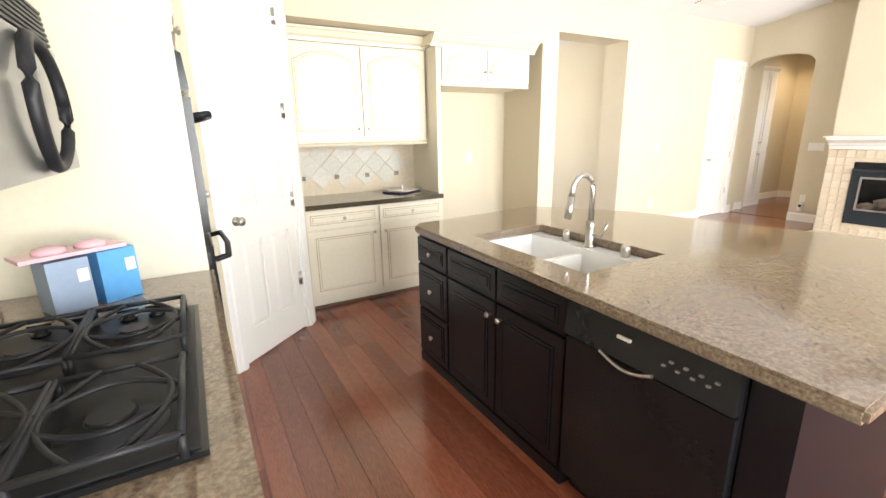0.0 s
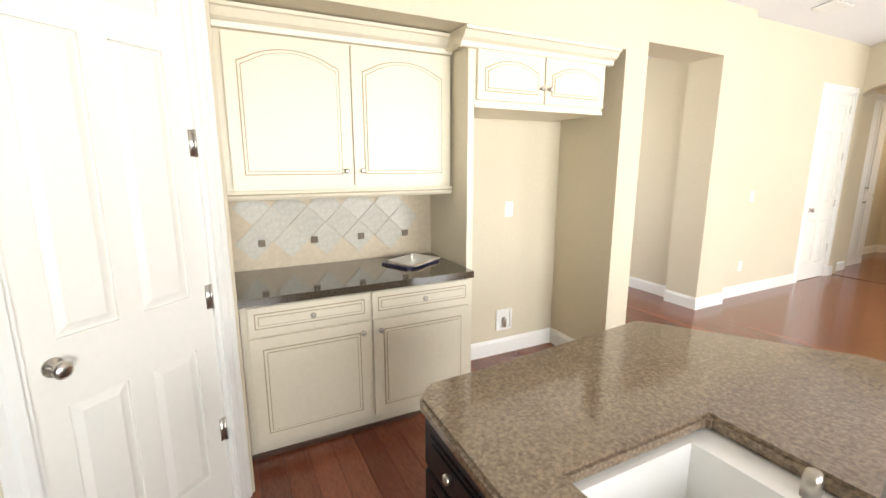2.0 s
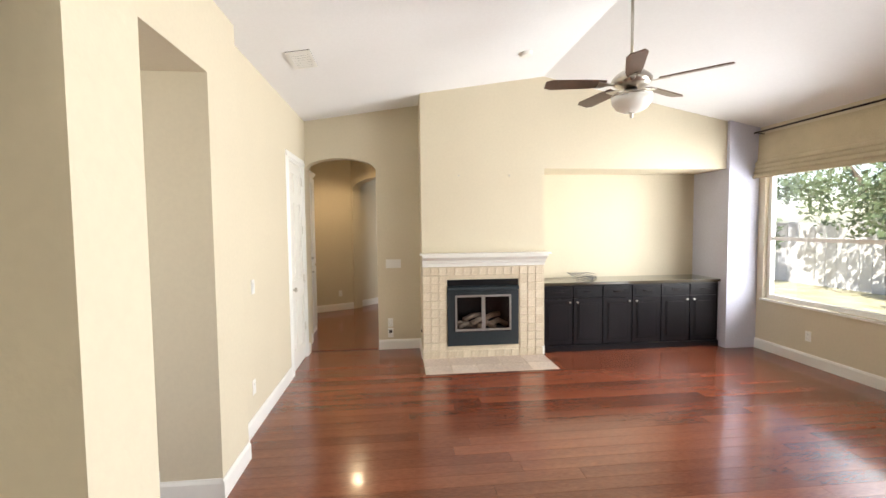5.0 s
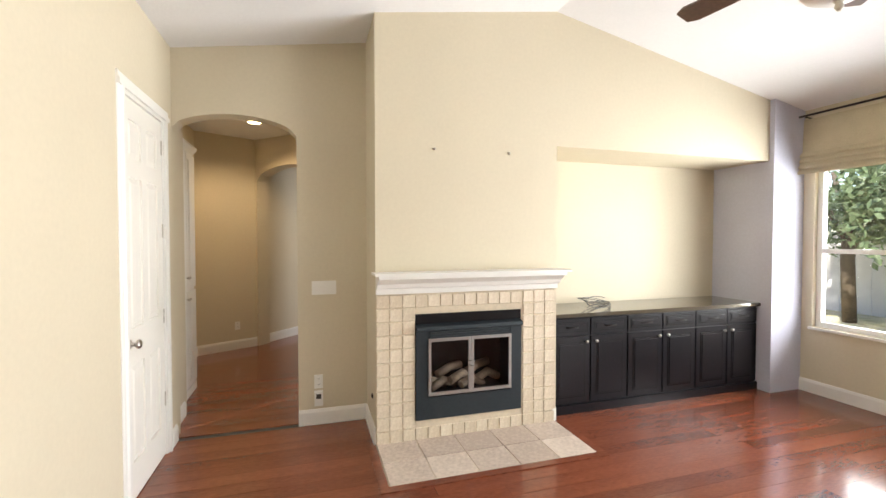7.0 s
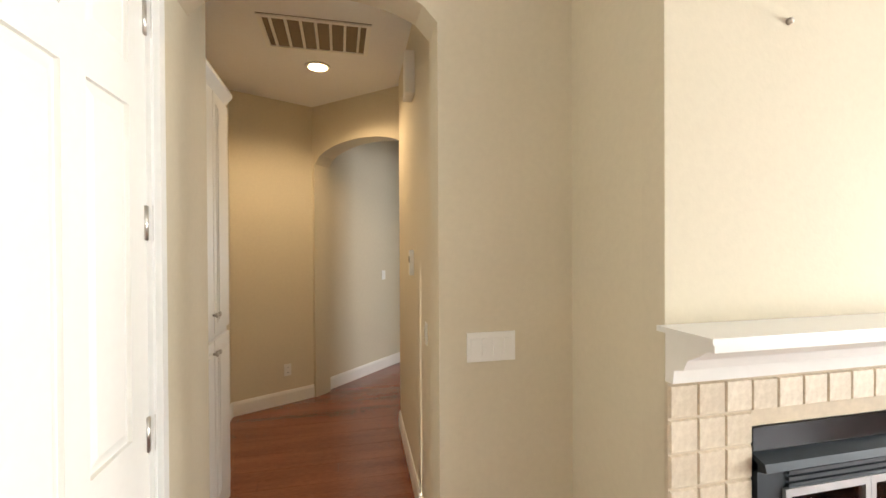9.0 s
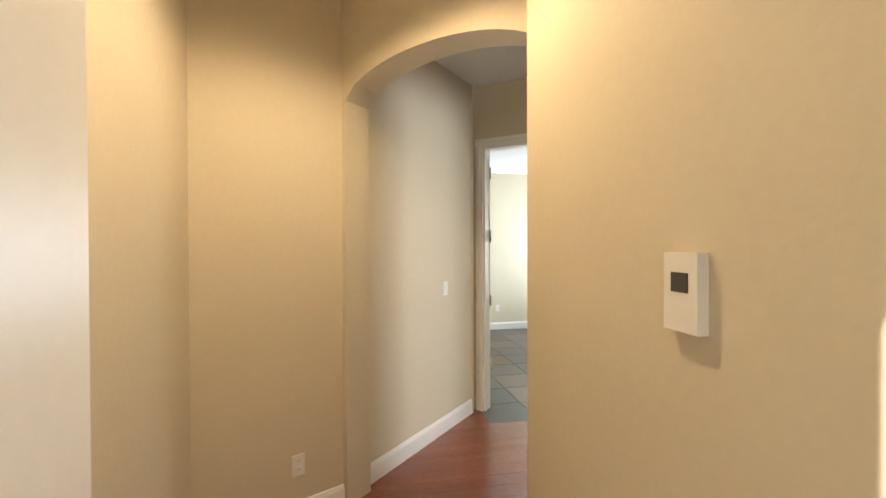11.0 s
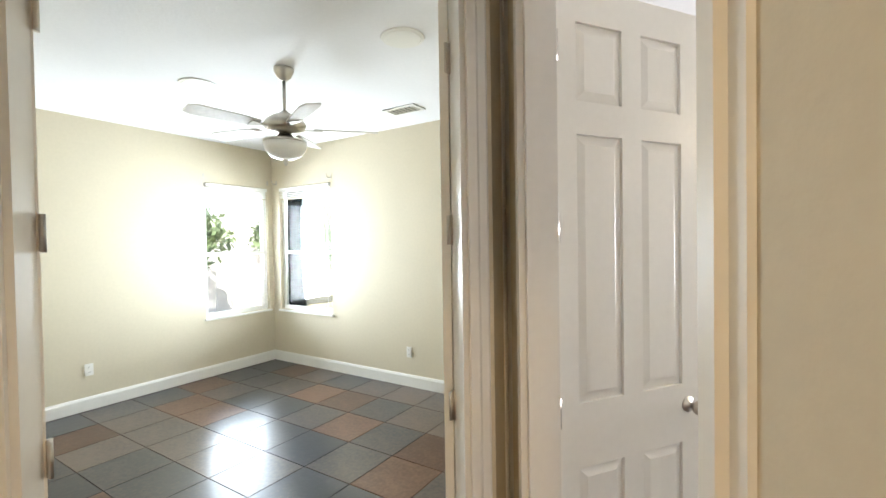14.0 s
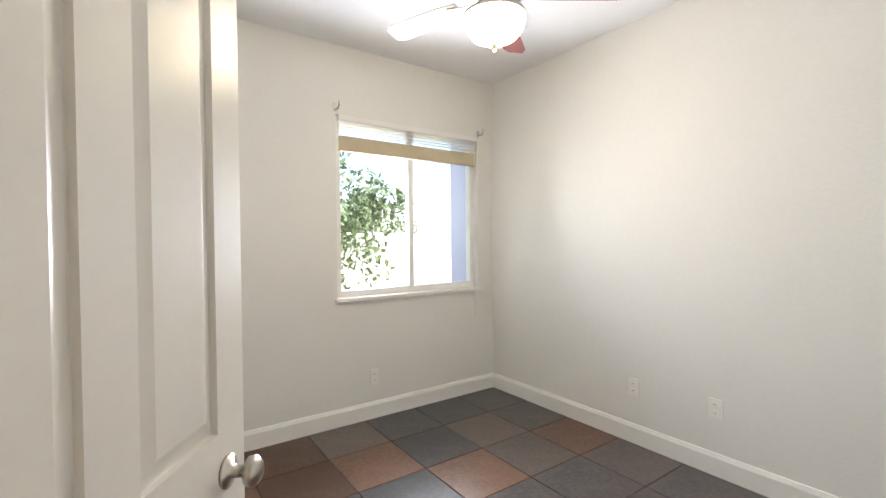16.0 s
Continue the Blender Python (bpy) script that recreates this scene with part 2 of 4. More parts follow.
def wall(name, p, q, z1, thick=0.12, holes=(), mat=None, z0=0.0, label="beige painted plaster wall", z2=None):
    """A wall whose face runs from p to q; its body lies to the left. holes: (start, end, bottom, top, arch rise)."""
    length = math.dist(p, q)
    bm = bmesh.new()
    z2 = z1 if z2 is None else z2
    top = lambda s: z1 + (z2 - z1) * s / length
    last = 0.0
    for s0, s1, b, t, rise in sorted(holes):
        if s0 > last:
            prism([(last, z0), (s0, z0), (s0, top(s0)), (last, top(last))], "y", 0, thick, bm)
        if b > z0 + 0.01:
            prism([(s0, z0), (s1, z0), (s1, b), (s0, b)], "y", 0, thick, bm)
        if rise:
            n = 16
            arc = [(s0 + (s1 - s0) * i / n, t + rise * math.sqrt(max(0, 1 - (2 * i / n - 1) ** 2)) ** 1.15) for i in range(n + 1)]
            for (xa, za), (xb, zb) in zip(arc, arc[1:]):
                prism([(xa, za), (xb, zb), (xb, top(xb)), (xa, top(xa))], "y", 0, thick, bm)
        else:
            prism([(s0, t), (s1, t), (s1, top(s1)), (s0, top(s0))], "y", 0, thick, bm)
        last = s1
    if last < length:
        prism([(last, z0), (length, z0), (length, top(length)), (last, top(last))], "y", 0, thick, bm)
    bmesh.ops.remove_doubles(bm, verts=bm.verts[:], dist=0.0004)
    ob = link_mesh(name, bm, mat or BEIGE)
    ob.matrix_world = along(p, q)
    return tagged(ob, label, "wall", kind="structure")


def baseboard(p, q, h=0.13, d=0.016):
    """Runs from p to q, standing out to the right."""
    n = math.dist(p, q)
    bm = prism([(0, 0), (-d, 0), (-d, h - 0.025), (-d * 0.45, h), (0, h)], "x", 0, n)
    ob = link_mesh("baseboard", bm, TRIM)
    ob.matrix_world = along(p, q)
    return tagged(ob, "white painted baseboard along the wall", "baseboard", kind="structure")


def casing(p, q, h, w=0.075, d=0.02, jamb=0.12, name="door_casing"):
    """Trim round an opening from p to q on the right side of the line, with jambs through the wall."""
    n = math.dist(p, q)
    e = thing(name, along(p, q), "white painted moulded door casing round the opening", "door casing", kind="structure")
    prof = [(0, 0), (0, -d), (w * 0.4, -d), (w * 0.55, -d * 0.55), (w * 0.9, -d * 0.5), (w, -d * 0.25), (w, 0)]
    part("trim", prism([(-x, y) for x, y in prof], "z", 0, h), TRIM, e)
    part("trim", prism([(n + x, y) for x, y in prof], "z", 0, h), TRIM, e)
    part("trim", prism([(y, h + x) for x, y in prof], "x", -w, n + w), TRIM, e)
    part("jamb", box(0, -0.002, 0, 0.02, jamb, h), TRIM, e)
    part("jamb", box(n - 0.02, -0.002, 0, n, jamb, h), TRIM, e)
    part("jamb", box(0.02, -0.002, h - 0.02, n - 0.02, jamb, h), TRIM, e)
    return e


def knob_mesh():
    return lathe([(0.030, 0), (0.030, 0.006), (0.012, 0.010), (0.011, 0.032), (0.026, 0.040), (0.028, 0.052), (0.018, 0.062), (0.004, 0.064)], 16, axis="-y")


def small_knob(parent, x, y, z, mat=None):
    return part("knob", lathe([(0.007, 0), (0.006, 0.012), (0.014, 0.018), (0.014, 0.026), (0.006, 0.030)], 12, at=(x, y, z), axis="-y"), mat or NICKEL, parent)


def panel_door(name, m, w, h=2.42, knob_at=None, hinge_at=None, label="", thick=0.035, two_sided=True):
    """Six-panel door; x runs along the leaf, its front faces -y. hinge_at: x of the hinges."""
    e = thing(name, m, label or "white painted six-panel wooden door with a nickel knob", "door", kind="structure")
    st, mid = 0.11 * w / 0.76, 0.10 * w / 0.76
    pw = (w - 2 * st - mid) / 2
    rows = [(0.22, 0.80), (1.02, 1.92), (2.03, h - 0.12)]
    xs = [0, st, st + pw, st + pw + mid, w - st, w]
    zs = [0, 0.22, 0.80, 1.02, 1.92, 2.03, h - 0.12, h]
    bm = bmesh.new()
    for i in range(5):
        for j in range(7):
            deep = i in (1, 3) and j in (1, 3, 5)
            y0, y1 = (0.012, thick - 0.012) if deep else (0, thick)
            box(xs[i], y0, zs[j], xs[i + 1], y1, zs[j + 1], bm)
    bmesh.ops.remove_doubles(bm, verts=bm.verts[:], dist=0.0004)
    leaf = part("leaf", bm, DOORP, e)
    for x in (st, st + pw + mid):
        for a, b in rows:
            for y, s in ((0.012, -1), (thick - 0.012, 1)):
                pb = bmesh.new()
                o = [(x + 0.004, a + 0.004), (x + pw - 0.004, a + 0.004), (x + pw - 0.004, b - 0.004), (x + 0.004, b - 0.004)]
                g = min(0.035, pw * 0.28)
                i2 = [(x + g, a + g), (x + pw - g, a + g), (x + pw - g, b - g), (x + g, b - g)]
                vo = [pb.verts.new((px, y, pz)) for px, pz in o]
                vi = [pb.verts.new((px, y + s * 0.010, pz)) for px, pz in i2]
                for k in range(4):
                    pb.faces.new((vo[k], vo[(k + 1) % 4], vi[(k + 1) % 4], vi[k]))
                pb.faces.new(vi), pb.faces.new(vo[::-1])
                bmesh.ops.recalc_face_normals(pb, faces=pb.faces[:])
                part("panel", pb, DOORP, leaf)
    if knob_at is not None:
        k = part("knob", knob_mesh(), NICKEL, e, "brushed nickel door knob")
        k.matrix_local = pose(knob_at, 0, 0.94)
        k = part("knob", knob_mesh(), NICKEL, e, "brushed nickel door knob")
        k.matrix_local = pose(knob_at, thick, 0.94, 0, 0, 180)
    if hinge_at is not None:
        for z in (0.40, 1.0, 1.61, 2.2):
            hb = box(hinge_at - 0.022, -0.006, z - 0.05, hinge_at + 0.022, 0.002, z + 0.05)
            lathe([(0.007, z - 0.052), (0.007, z + 0.052)], 8, hb, at=(hinge_at, -0.008, 0))
            part("hinge", hb, NICKEL, e, "brushed nickel butt hinge")
    return e


def rect(x0, z0, x1, z1, arch=0.0):
    if not arch:
        return [(x0, z0), (x1, z0), (x1, z1), (x0, z1)]
    n = 12
    top = []
    for i in range(n + 1):
        s = 2 * i / n - 1
        top.append((x1 - (x1 - x0) * i / n, z1 - arch + arch * max(0.0, 1 - (s / 0.92) ** 2) ** 0.8 if abs(s) < 0.92 else z1 - arch))
    return [(x0, z0), (x1, z0)] + top


def cab_door(parent, x0, z0, x1, z1, y, mat, line, arch=0.0, knob=None, frame_w=0.055, name="door"):
    """Raised-panel front, facing -y at depth y, with a coloured groove."""
    d = part(name, prism(rect(x0 + 0.002, z0 + 0.002, x1 - 0.002, z1 - 0.002), "y", y - 0.02, y), mat, parent, bevel=0.003)
    f = min(frame_w, (z1 - z0) * 0.24)
    for k, (off, dep, mm) in enumerate(((f, 0.0212, line), (f + 0.006, 0.024, mat), (f + 0.017, 0.0245, line), (f + 0.021, 0.029, mat))):
        part("groove" if mm is line else "raised_panel", prism(rect(x0 + off, z0 + off, x1 - off, z1 - off, arch), "y", y - dep, y - 0.01), mm, d)
    if knob:
        small_knob(d, knob[0], y - 0.02, knob[1])
    return d


def plate(name, m, w=0.07, h=0.115, kind_="outlet", label="white plastic outlet plate on the wall"):
    """Wall plate facing -y."""
    e = thing(name, m, label, "outlet" if kind_ == "outlet" else "switch")
    part("plate", box(-w / 2, -0.006, -h / 2, w / 2, 0.001, h / 2), PLATE, e, bevel=0.002)
    if kind_ == "outlet":
        for dz in (-0.024, 0.024):
            s = part("socket", box(-0.016, -0.009, dz - 0.014, 0.016, -0.004, dz + 0.014), PLATE, e, bevel=0.003)
            for dx in (-0.006, 0.006):
                part("slot", box(dx - 0.0012, -0.0096, dz - 0.004, dx + 0.0012, -0.008, dz + 0.006), SLOT, s)
    else:
        n = max(1, round(w / 0.05) - (1 if w < 0.1 else 0))
        for i in range(n):
            cx = (i - (n - 1) / 2) * 0.046
            part("rocker", box(cx - 0.016, -0.010, -0.034, cx + 0.016, -0.004, 0.034), PLATE, e, bevel=0.002)
    return e

# ---- large structure: kitchen and living room ----
RIDGE_Y, RIDGE_Z = 3.86, 3.46
NZ, SZ = 3.0, 2.91  # ceiling heights at the north and south walls


def slab(name, pts, z, t, mat, label, cat):
    ob = link_mesh(name, prism(pts, "z", z, z + t), mat)
    return tagged(ob, label, cat, kind="structure")


slab("floor", [(0.9, 0.7), (10.2, 0.7), (10.2, 5.6), (15.0, 4.0), (15.0, 7.6), (7.5, 9.8), (0.9, 9.8)], -0.10, 0.094, DGROUT, "dark seams under the glossy cherry plank floor", "floor")
gable = [(1.0, 2.86), (RIDGE_Y, RIDGE_Z), (6.95, NZ - 0.01), (6.95, NZ + 0.12), (RIDGE_Y, RIDGE_Z + 0.14), (0.8, SZ + 0.08), (0.8, 2.86)]
tagged(link_mesh("ceiling", prism(gable, "x", 1.15, 10.3), CEIL), "white painted vaulted ceiling", "ceiling", kind="structure")

wall("wall_west", (1.28, 0.9), (1.28, 6.2), 3.6, label="pale painted kitchen wall behind the cooktop")
wall("wall_south", (9.9, 1.0), (1.28, 1.0), 3.0, 0.14, [(0.4, 2.3, 0.67, 2.3, 0), (3.2, 5.2, 0.05, 2.4, 0), (5.9, 8.1, 0.6, 2.3, 0)])
# kitchen cabinet alcove: back wall, soffit box and pillar
wall("wall_alcove", (2.5, 6.78), (5.12, 6.78), 2.4, 0.1)
bm = box(2.62, 6.18, 2.28, 5.30, 6.88, 3.3)
tagged(link_mesh("soffit", bm, BEIGE, bevel=0.02), "beige plaster soffit over the cabinet alcove", "soffit", kind="structure")
bm = box(5.09, 6.18, 0, 5.30, 6.9, 2.282)
tagged(link_mesh("pillar", bm, BEIGE, bevel=0.018), "beige plaster pillar beside the refrigerator alcove", "pillar", kind="structure")
# angled pantry wall
PA, PB = (1.955, 5.40), (2.64, 6.01)
wall("wall_pantry", PA, PB, 3.4, 0.1, [(0.15, 0.82, 0, 2.44, 0)], label="pale angled wall with the pantry door")
wall("wall_pantry_return", (2.62, 6.04), (2.62, 6.8), 3.3, 0.08)
wall("wall_tower_return", (1.3, 5.42), (1.95, 5.42), 3.4, 0.1)
# north wall with the wide opening, then the closet door
wall("wall_north", (5.2, 6.75), (7.5, 6.75), 3.12, 0.36, [(0.1, 1.84, 0, 2.555, 0)])
wall("wall_closet", (7.5, 6.85), (10.2, 6.85), 3.1, 0.12, [(1.75, 2.49, 0, 2.41, 0)])
# room beyond the opening
wall("wall_back_east", (7.16, 10.0), (7.16, 7.1), 2.8, 0.1, label="beige wall of the room beyond the opening")
wall("wall_back_north", (4.0, 9.6), (7.2, 9.6), 2.8)
# unseen wall; its hole is added to let the back-room lamp through
wall("wall_back_west", (4.6, 6.9), (4.6, 9.7), 2.8, 0.12, [(0.9, 2.1, 0.8, 2.2, 0)])
tagged(link_mesh("ceiling_back", box(4.5, 7.08, 2.72, 7.3, 9.7, 2.8), CEIL), "white ceiling of the room beyond the opening", "ceiling", kind="structure")
# fireplace breast with media alcove
wall("wall_east", (9.65, 5.385), (9.65, 0.95), 3.7, 0.1, [(0.305, 1.195, 0.16, 0.98, 0), (1.535, 3.975, 0, 2.34, 0)])
wall("wall_breast_side", (10.2, 5.384), (9.751, 5.384), 3.5, 0.1)
wall("wall_alcove_back", (10.28, 3.95), (10.28, 1.3), 2.5, 0.1)
wall("wall_alcove_north", (9.74, 3.85), (10.3, 3.85), 2.5, 0.08)
wall("wall_alcove_south", (10.3, 1.41), (9.74, 1.41), 2.5, 0.08)
tagged(link_mesh("soffit", box(9.75, 1.33, 2.34, 10.3, 3.93, 2.42), BEIGE), "beige plaster top of the media alcove", "soffit", kind="structure")
wall("wall_arch", (10.18, 6.9), (10.18, 5.3), 3.4, 0.16, [(0.04, 0.95, 0, 2.40, 0.14)])

# ---- hall and vestibule ----
HZ = 2.97
wall("wall_hall_north_west", (10.341, 6.92), (10.70, 6.92), HZ)
wall("wall_linen_side", (10.78, 6.92), (10.78, 7.28), HZ, 0.08)
wall("wall_hall_north", (10.7, 7.29), (12.85, 7.29), HZ)
wall("wall_hall_angled", (12.85, 7.29), (13.22, 6.59), HZ)
A2, B2 = (13.22, 6.59), (12.30, 5.68)
wall("wall_inner_arch", A2, B2, HZ + 0.05, 0.20, [(0.03, 1.25, 0, 2.38, 0.19)])
wall("wall_vestibule", (13.37, 6.485), (14.47, 5.45), 3.05, label="pale beige wall with a light switch")
wall("wall_hall_south", (12.29, 5.82), (10.33, 5.90), HZ)
D1L, D1R = (14.564, 5.472), (13.626, 4.352)
wall("wall_bedroom_door", D1L, D1R, 3.05, 0.10, [(0.16, 1.37, 0, 2.44, 0)])
D2S, D2E = (13.70, 4.12), (12.36, 5.78)
wall("wall_office_door", D2S, D2E, 3.05, 0.10, [(0.31, 1.13, 0, 2.44, 0)], WHITEW)
_f = bmesh.new()
for _b in ((1.135, 0, 2.13, 3.0), (0.31, 2.445, 1.135, 3.0), (0.15, 0, 0.305, 3.0)):
    box(_b[0], -0.006, _b[1], _b[2], -0.0005, _b[3], _f)
tagged(link_mesh("wall_face", _f, BEIGE), "beige painted hall face of the wall round the office door", "wall", kind="structure").matrix_world = along(D2S, D2E)
tagged(link_mesh("ceiling_hall", prism([(10.3, 5.6), (12.35, 5.6), (13.42, 6.52), (13.42, 7.5), (10.3, 7.5)], "z", HZ, HZ + 0.1), CEIL), "pale ceiling of the hall with a lamp and a grille", "ceiling", kind="structure")
tagged(link_mesh("ceiling_vestibule", prism([(12.3, 5.7), (13.3, 6.6), (14.6, 5.5), (13.75, 4.2)], "z", 3.0, 3.1), CEIL), "pale ceiling of the vestibule", "ceiling", kind="structure")

# ---- bedroom and white office ----
BZ = 2.83
wall("wall_bed_south", (18.18, 1.86), (13.72, 1.86), BZ, 0.14, [(0.17, 1.15, 0.70, 2.33, 0)], label="beige bedroom wall with a narrow corner window")
wall("wall_bed_east", (18.16, 6.3), (18.16, 1.84), BZ, 0.14, [(3.5, 4.37, 0.70, 2.33, 0)], label="beige bedroom wall with a narrow corner window")
wall("wall_bed_north", (14.5, 6.2), (18.4, 6.2), BZ)
wall("wall_bed_west", (14.56, 5.45), (14.56, 6.3), BZ)
wall("wall_bed_partition", (13.72, 1.6), (13.72, 4.35), BZ, 0.06)
tagged(link_mesh("ceiling_bedroom", prism([(13.70, 1.6), (18.4, 1.6), (18.4, 6.3), (14.56, 6.3), (14.56, 5.40), (13.80, 4.28)], "z", BZ, BZ + 0.1), CEIL), "white bedroom ceiling", "ceiling", kind="structure")
wall("wall_office_west", (10.49, 1.45), (10.49, 5.8), BZ, 0.1, (), WHITEW, label="white painted office wall")
wall("wall_office_south", (13.66, 1.58), (10.44, 1.58), BZ, 0.14, [(1.65, 2.99, 0.95, 2.31, 0)], WHITEW, label="white painted office wall with a window")
wall("wall_office_east", (13.655, 4.2), (13.655, 1.5), BZ, 0.05, (), WHITEW, label="white painted office wall")
wall("wall_office_north", (10.44, 5.70), (12.3, 5.70), BZ, 0.06, (), WHITEW, label="white painted office wall")
tagged(link_mesh("ceiling_office", prism([(10.44, 1.5), (13.66, 1.5), (13.66, 4.05), (12.3, 5.72), (10.44, 5.72)], "z", 2.82, 2.92), CEIL), "white office ceiling", "ceiling", kind="structure")
slab("floor_bedroom", [(13.70, 1.6), (18.4, 1.6), (18.4, 6.3), (14.56, 6.3), (14.56, 5.42), (13.76, 4.30)], -0.10, 0.094, DGROUT, "dark grout bed under the slate floor tiles", "floor")
slab("floor_office", [(10.42, 1.46), (13.7, 1.46), (13.7, 4.08), (12.33, 5.78), (10.42, 5.78)], -0.10, 0.0935, DGROUT, "dark grout bed under the slate floor tiles", "floor")

for p, q in (((7.02, 6.75), (7.5, 6.75)), ((7.5, 6.85), (9.17, 6.85)), ((10.06, 6.85), (10.18, 6.85)), ((10.18, 5.95), (10.18, 5.385)), ((10.18, 5.385), (9.66, 5.385)),
             ((9.65, 1.41), (9.65, 1.0)), ((9.65, 1.0), (3.5, 1.0)), ((3.99, 6.78), (5.09, 6.78)), ((5.09, 6.78), (5.09, 6.18)), ((5.09, 6.18), (5.30, 6.18)),
             ((7.04, 7.11), (7.04, 6.75)), ((7.16, 9.6), (7.16, 7.11)), ((2.62, 6.02), (2.62, 6.2)), ((11.5, 7.29), (12.85, 7.29)), ((12.85, 7.29), (13.22, 6.59)), ((13.22, 6.59), (13.37, 6.485)),
             ((13.37, 6.485), (14.44, 5.478)), ((12.29, 5.82), (10.33, 5.90)), ((18.16, 1.86), (13.72, 1.86)), ((18.16, 6.2), (18.16, 1.86)), ((10.49, 1.58), (10.49, 5.70)),
             ((13.6, 1.58), (10.49, 1.58)), ((10.35, 6.92), (10.70, 6.92)), ((9.65, 3.89), (9.65, 3.85))):
    baseboard(p, q)


def slide(p, q, s):
    n = math.dist(p, q)
    return (p[0] + (q[0] - p[0]) * s / n, p[1] + (q[1] - p[1]) * s / n)


casing(slide(PA, PB, 0.15), slide(PA, PB, 0.82), 2.44, jamb=0.1)
panel_door("pantry_door", along(slide(PA, PB, 0.17), PB) @ pose(0, 0.012, 0.008), 0.63, 2.41, 0.07, 0.627, "closed white painted six-panel pantry door")
casing((9.25, 6.85), (9.99, 6.85), 2.41)
panel_door("closet_door", pose(9.27, 6.862, 0.008), 0.70, 2.38, 0.06, 0.707, "closed white painted six-panel closet door")
casing(slide(D1L, D1R, 0.16), slide(D1L, D1R, 1.37), 2.44, jamb=0.1)
casing(slide(D2S, D2E, 0.31), slide(D2S, D2E, 1.13), 2.44, d=0.024, jamb=0.1)
bpy.context.view_layer.update()
# the two bedroom leaves swing in, square to the opening
_ang = math.degrees(math.atan2(D1R[1] - D1L[1], D1R[0] - D1L[0]))
_l, _r = slide(D1L, D1R, 0.185), slide(D1L, D1R, 1.345)
_n = (-math.sin(radians(_ang)) * 0.10, math.cos(radians(_ang)) * 0.10)
panel_door("bedroom_door", pose(_l[0] + _n[0], _l[1] + _n[1], 0.01, 0, 0, _ang + 134), 0.52, 2.41, 0.47, 0.0, "white painted narrow door leaf, swung open into the bedroom")
panel_door("bedroom_door", pose(_r[0] + _n[0], _r[1] + _n[1], 0.01, 0, 0, _ang + 42), 0.52, 2.41, 0.47, 0.0, "white painted narrow door leaf, swung open into the bedroom")
panel_door("office_door", pose(13.44, 4.29, 0.01, 0, 0, math.degrees(math.atan2(3.79 - 4.29, 13.09 - 13.44))), 0.68, 2.41, 0.61, 0.0, "white painted six-panel office door, standing open")

# ---- windows ----


def window(name, m, w, h, sill, vertical=False, label="white vinyl sash window with clear panes"):
    e = thing(name, m, label, "window", kind="structure")
    f = 0.05
    part("window_frame", box(0, 0.05, sill, f, 0.11, sill + h), TRIM, e)
    part("window_frame", box(w - f, 0.05, sill, w, 0.11, sill + h), TRIM, e)
    part("window_frame", box(f, 0.05, sill, w - f, 0.11, sill + f), TRIM, e)
    part("window_frame", box(f, 0.05, sill + h - f, w - f, 0.11, sill + h), TRIM, e)
    part("window_sill", box(-0.02, -0.03, sill - 0.025, w + 0.02, 0.05, sill - 0.001), TRIM, e, bevel=0.004)
    c = 0.5 * w if vertical else sill + 0.47 * h
    if vertical:
        part("meeting_rail", box(c - 0.022, 0.055, sill + f, c + 0.022, 0.105, sill + h - f), TRIM, e)
        panes = [(f, sill + f, c - 0.022, sill + h - f), (c + 0.022, sill + f, w - f, sill + h - f)]
    else:
        part("meeting_rail", box(f, 0.055, c - 0.022, w - f, 0.105, c + 0.022), TRIM, e)
        panes = [(f, sill + f, w - f, c - 0.022), (f, c + 0.022, w - f, sill + h - f)]
    for a, b, c2, d in panes:
        g = part("pane", box(a, 0.078, b, c2, 0.082, d), GLASS, e)
        g.visible_shadow = False
    return e


window("window_1", along((9.5, 1.0), (7.6, 1.0)), 1.9, 1.63, 0.67)
window("window_2", along((6.7, 1.0), (4.7, 1.0)), 2.0, 2.35, 0.05, True, "white sliding glass door to the garden")
window("window_3", along((4.0, 1.0), (1.8, 1.0)), 2.2, 1.7, 0.6, True)
window("window_4", along((18.01, 1.86), (17.03, 1.86)), 0.98, 1.63, 0.70)
window("window_5", along((18.16, 2.80), (18.16, 1.93)), 0.87, 1.63, 0.70)
window("window_6", along((12.01, 1.58), (10.67, 1.58)), 1.34, 1.36, 0.95, True)


def blind(m, w, top, drop, brackets=True):
    """Raised blind at the head of a window."""
    e = thing("window_blind", m, "raised white slatted blind above a bundled fabric valance", "blind")
    part("head_rail", box(0.02, -0.02, top - 0.04, w - 0.02, 0.03, top), PLATE, e)
    for i in range(4):
        z = top - 0.055 - i * 0.022
        part("slat", box(0.03, -0.018, z - 0.003, w - 0.03, 0.028, z), PLATE, e)
    part("fabric_valance", box(0.03, -0.016, top - drop, w - 0.03, 0.026, top - 0.15), LINEN, e, bevel=0.006)
    part("cord", tube([(w - 0.05, -0.022, top - 0.05), (w - 0.05, -0.022, top - 1.6)], 0.0025), PLATE, e)
    return e


blind(along((12.01, 1.58), (10.67, 1.58)), 1.34, 2.305, 0.26)
blind(along((18.01, 1.86), (17.03, 1.86)), 0.98, 2.32, 0.14)
blind(along((18.16, 2.80), (18.16, 1.93)), 0.87, 2.32, 0.14)


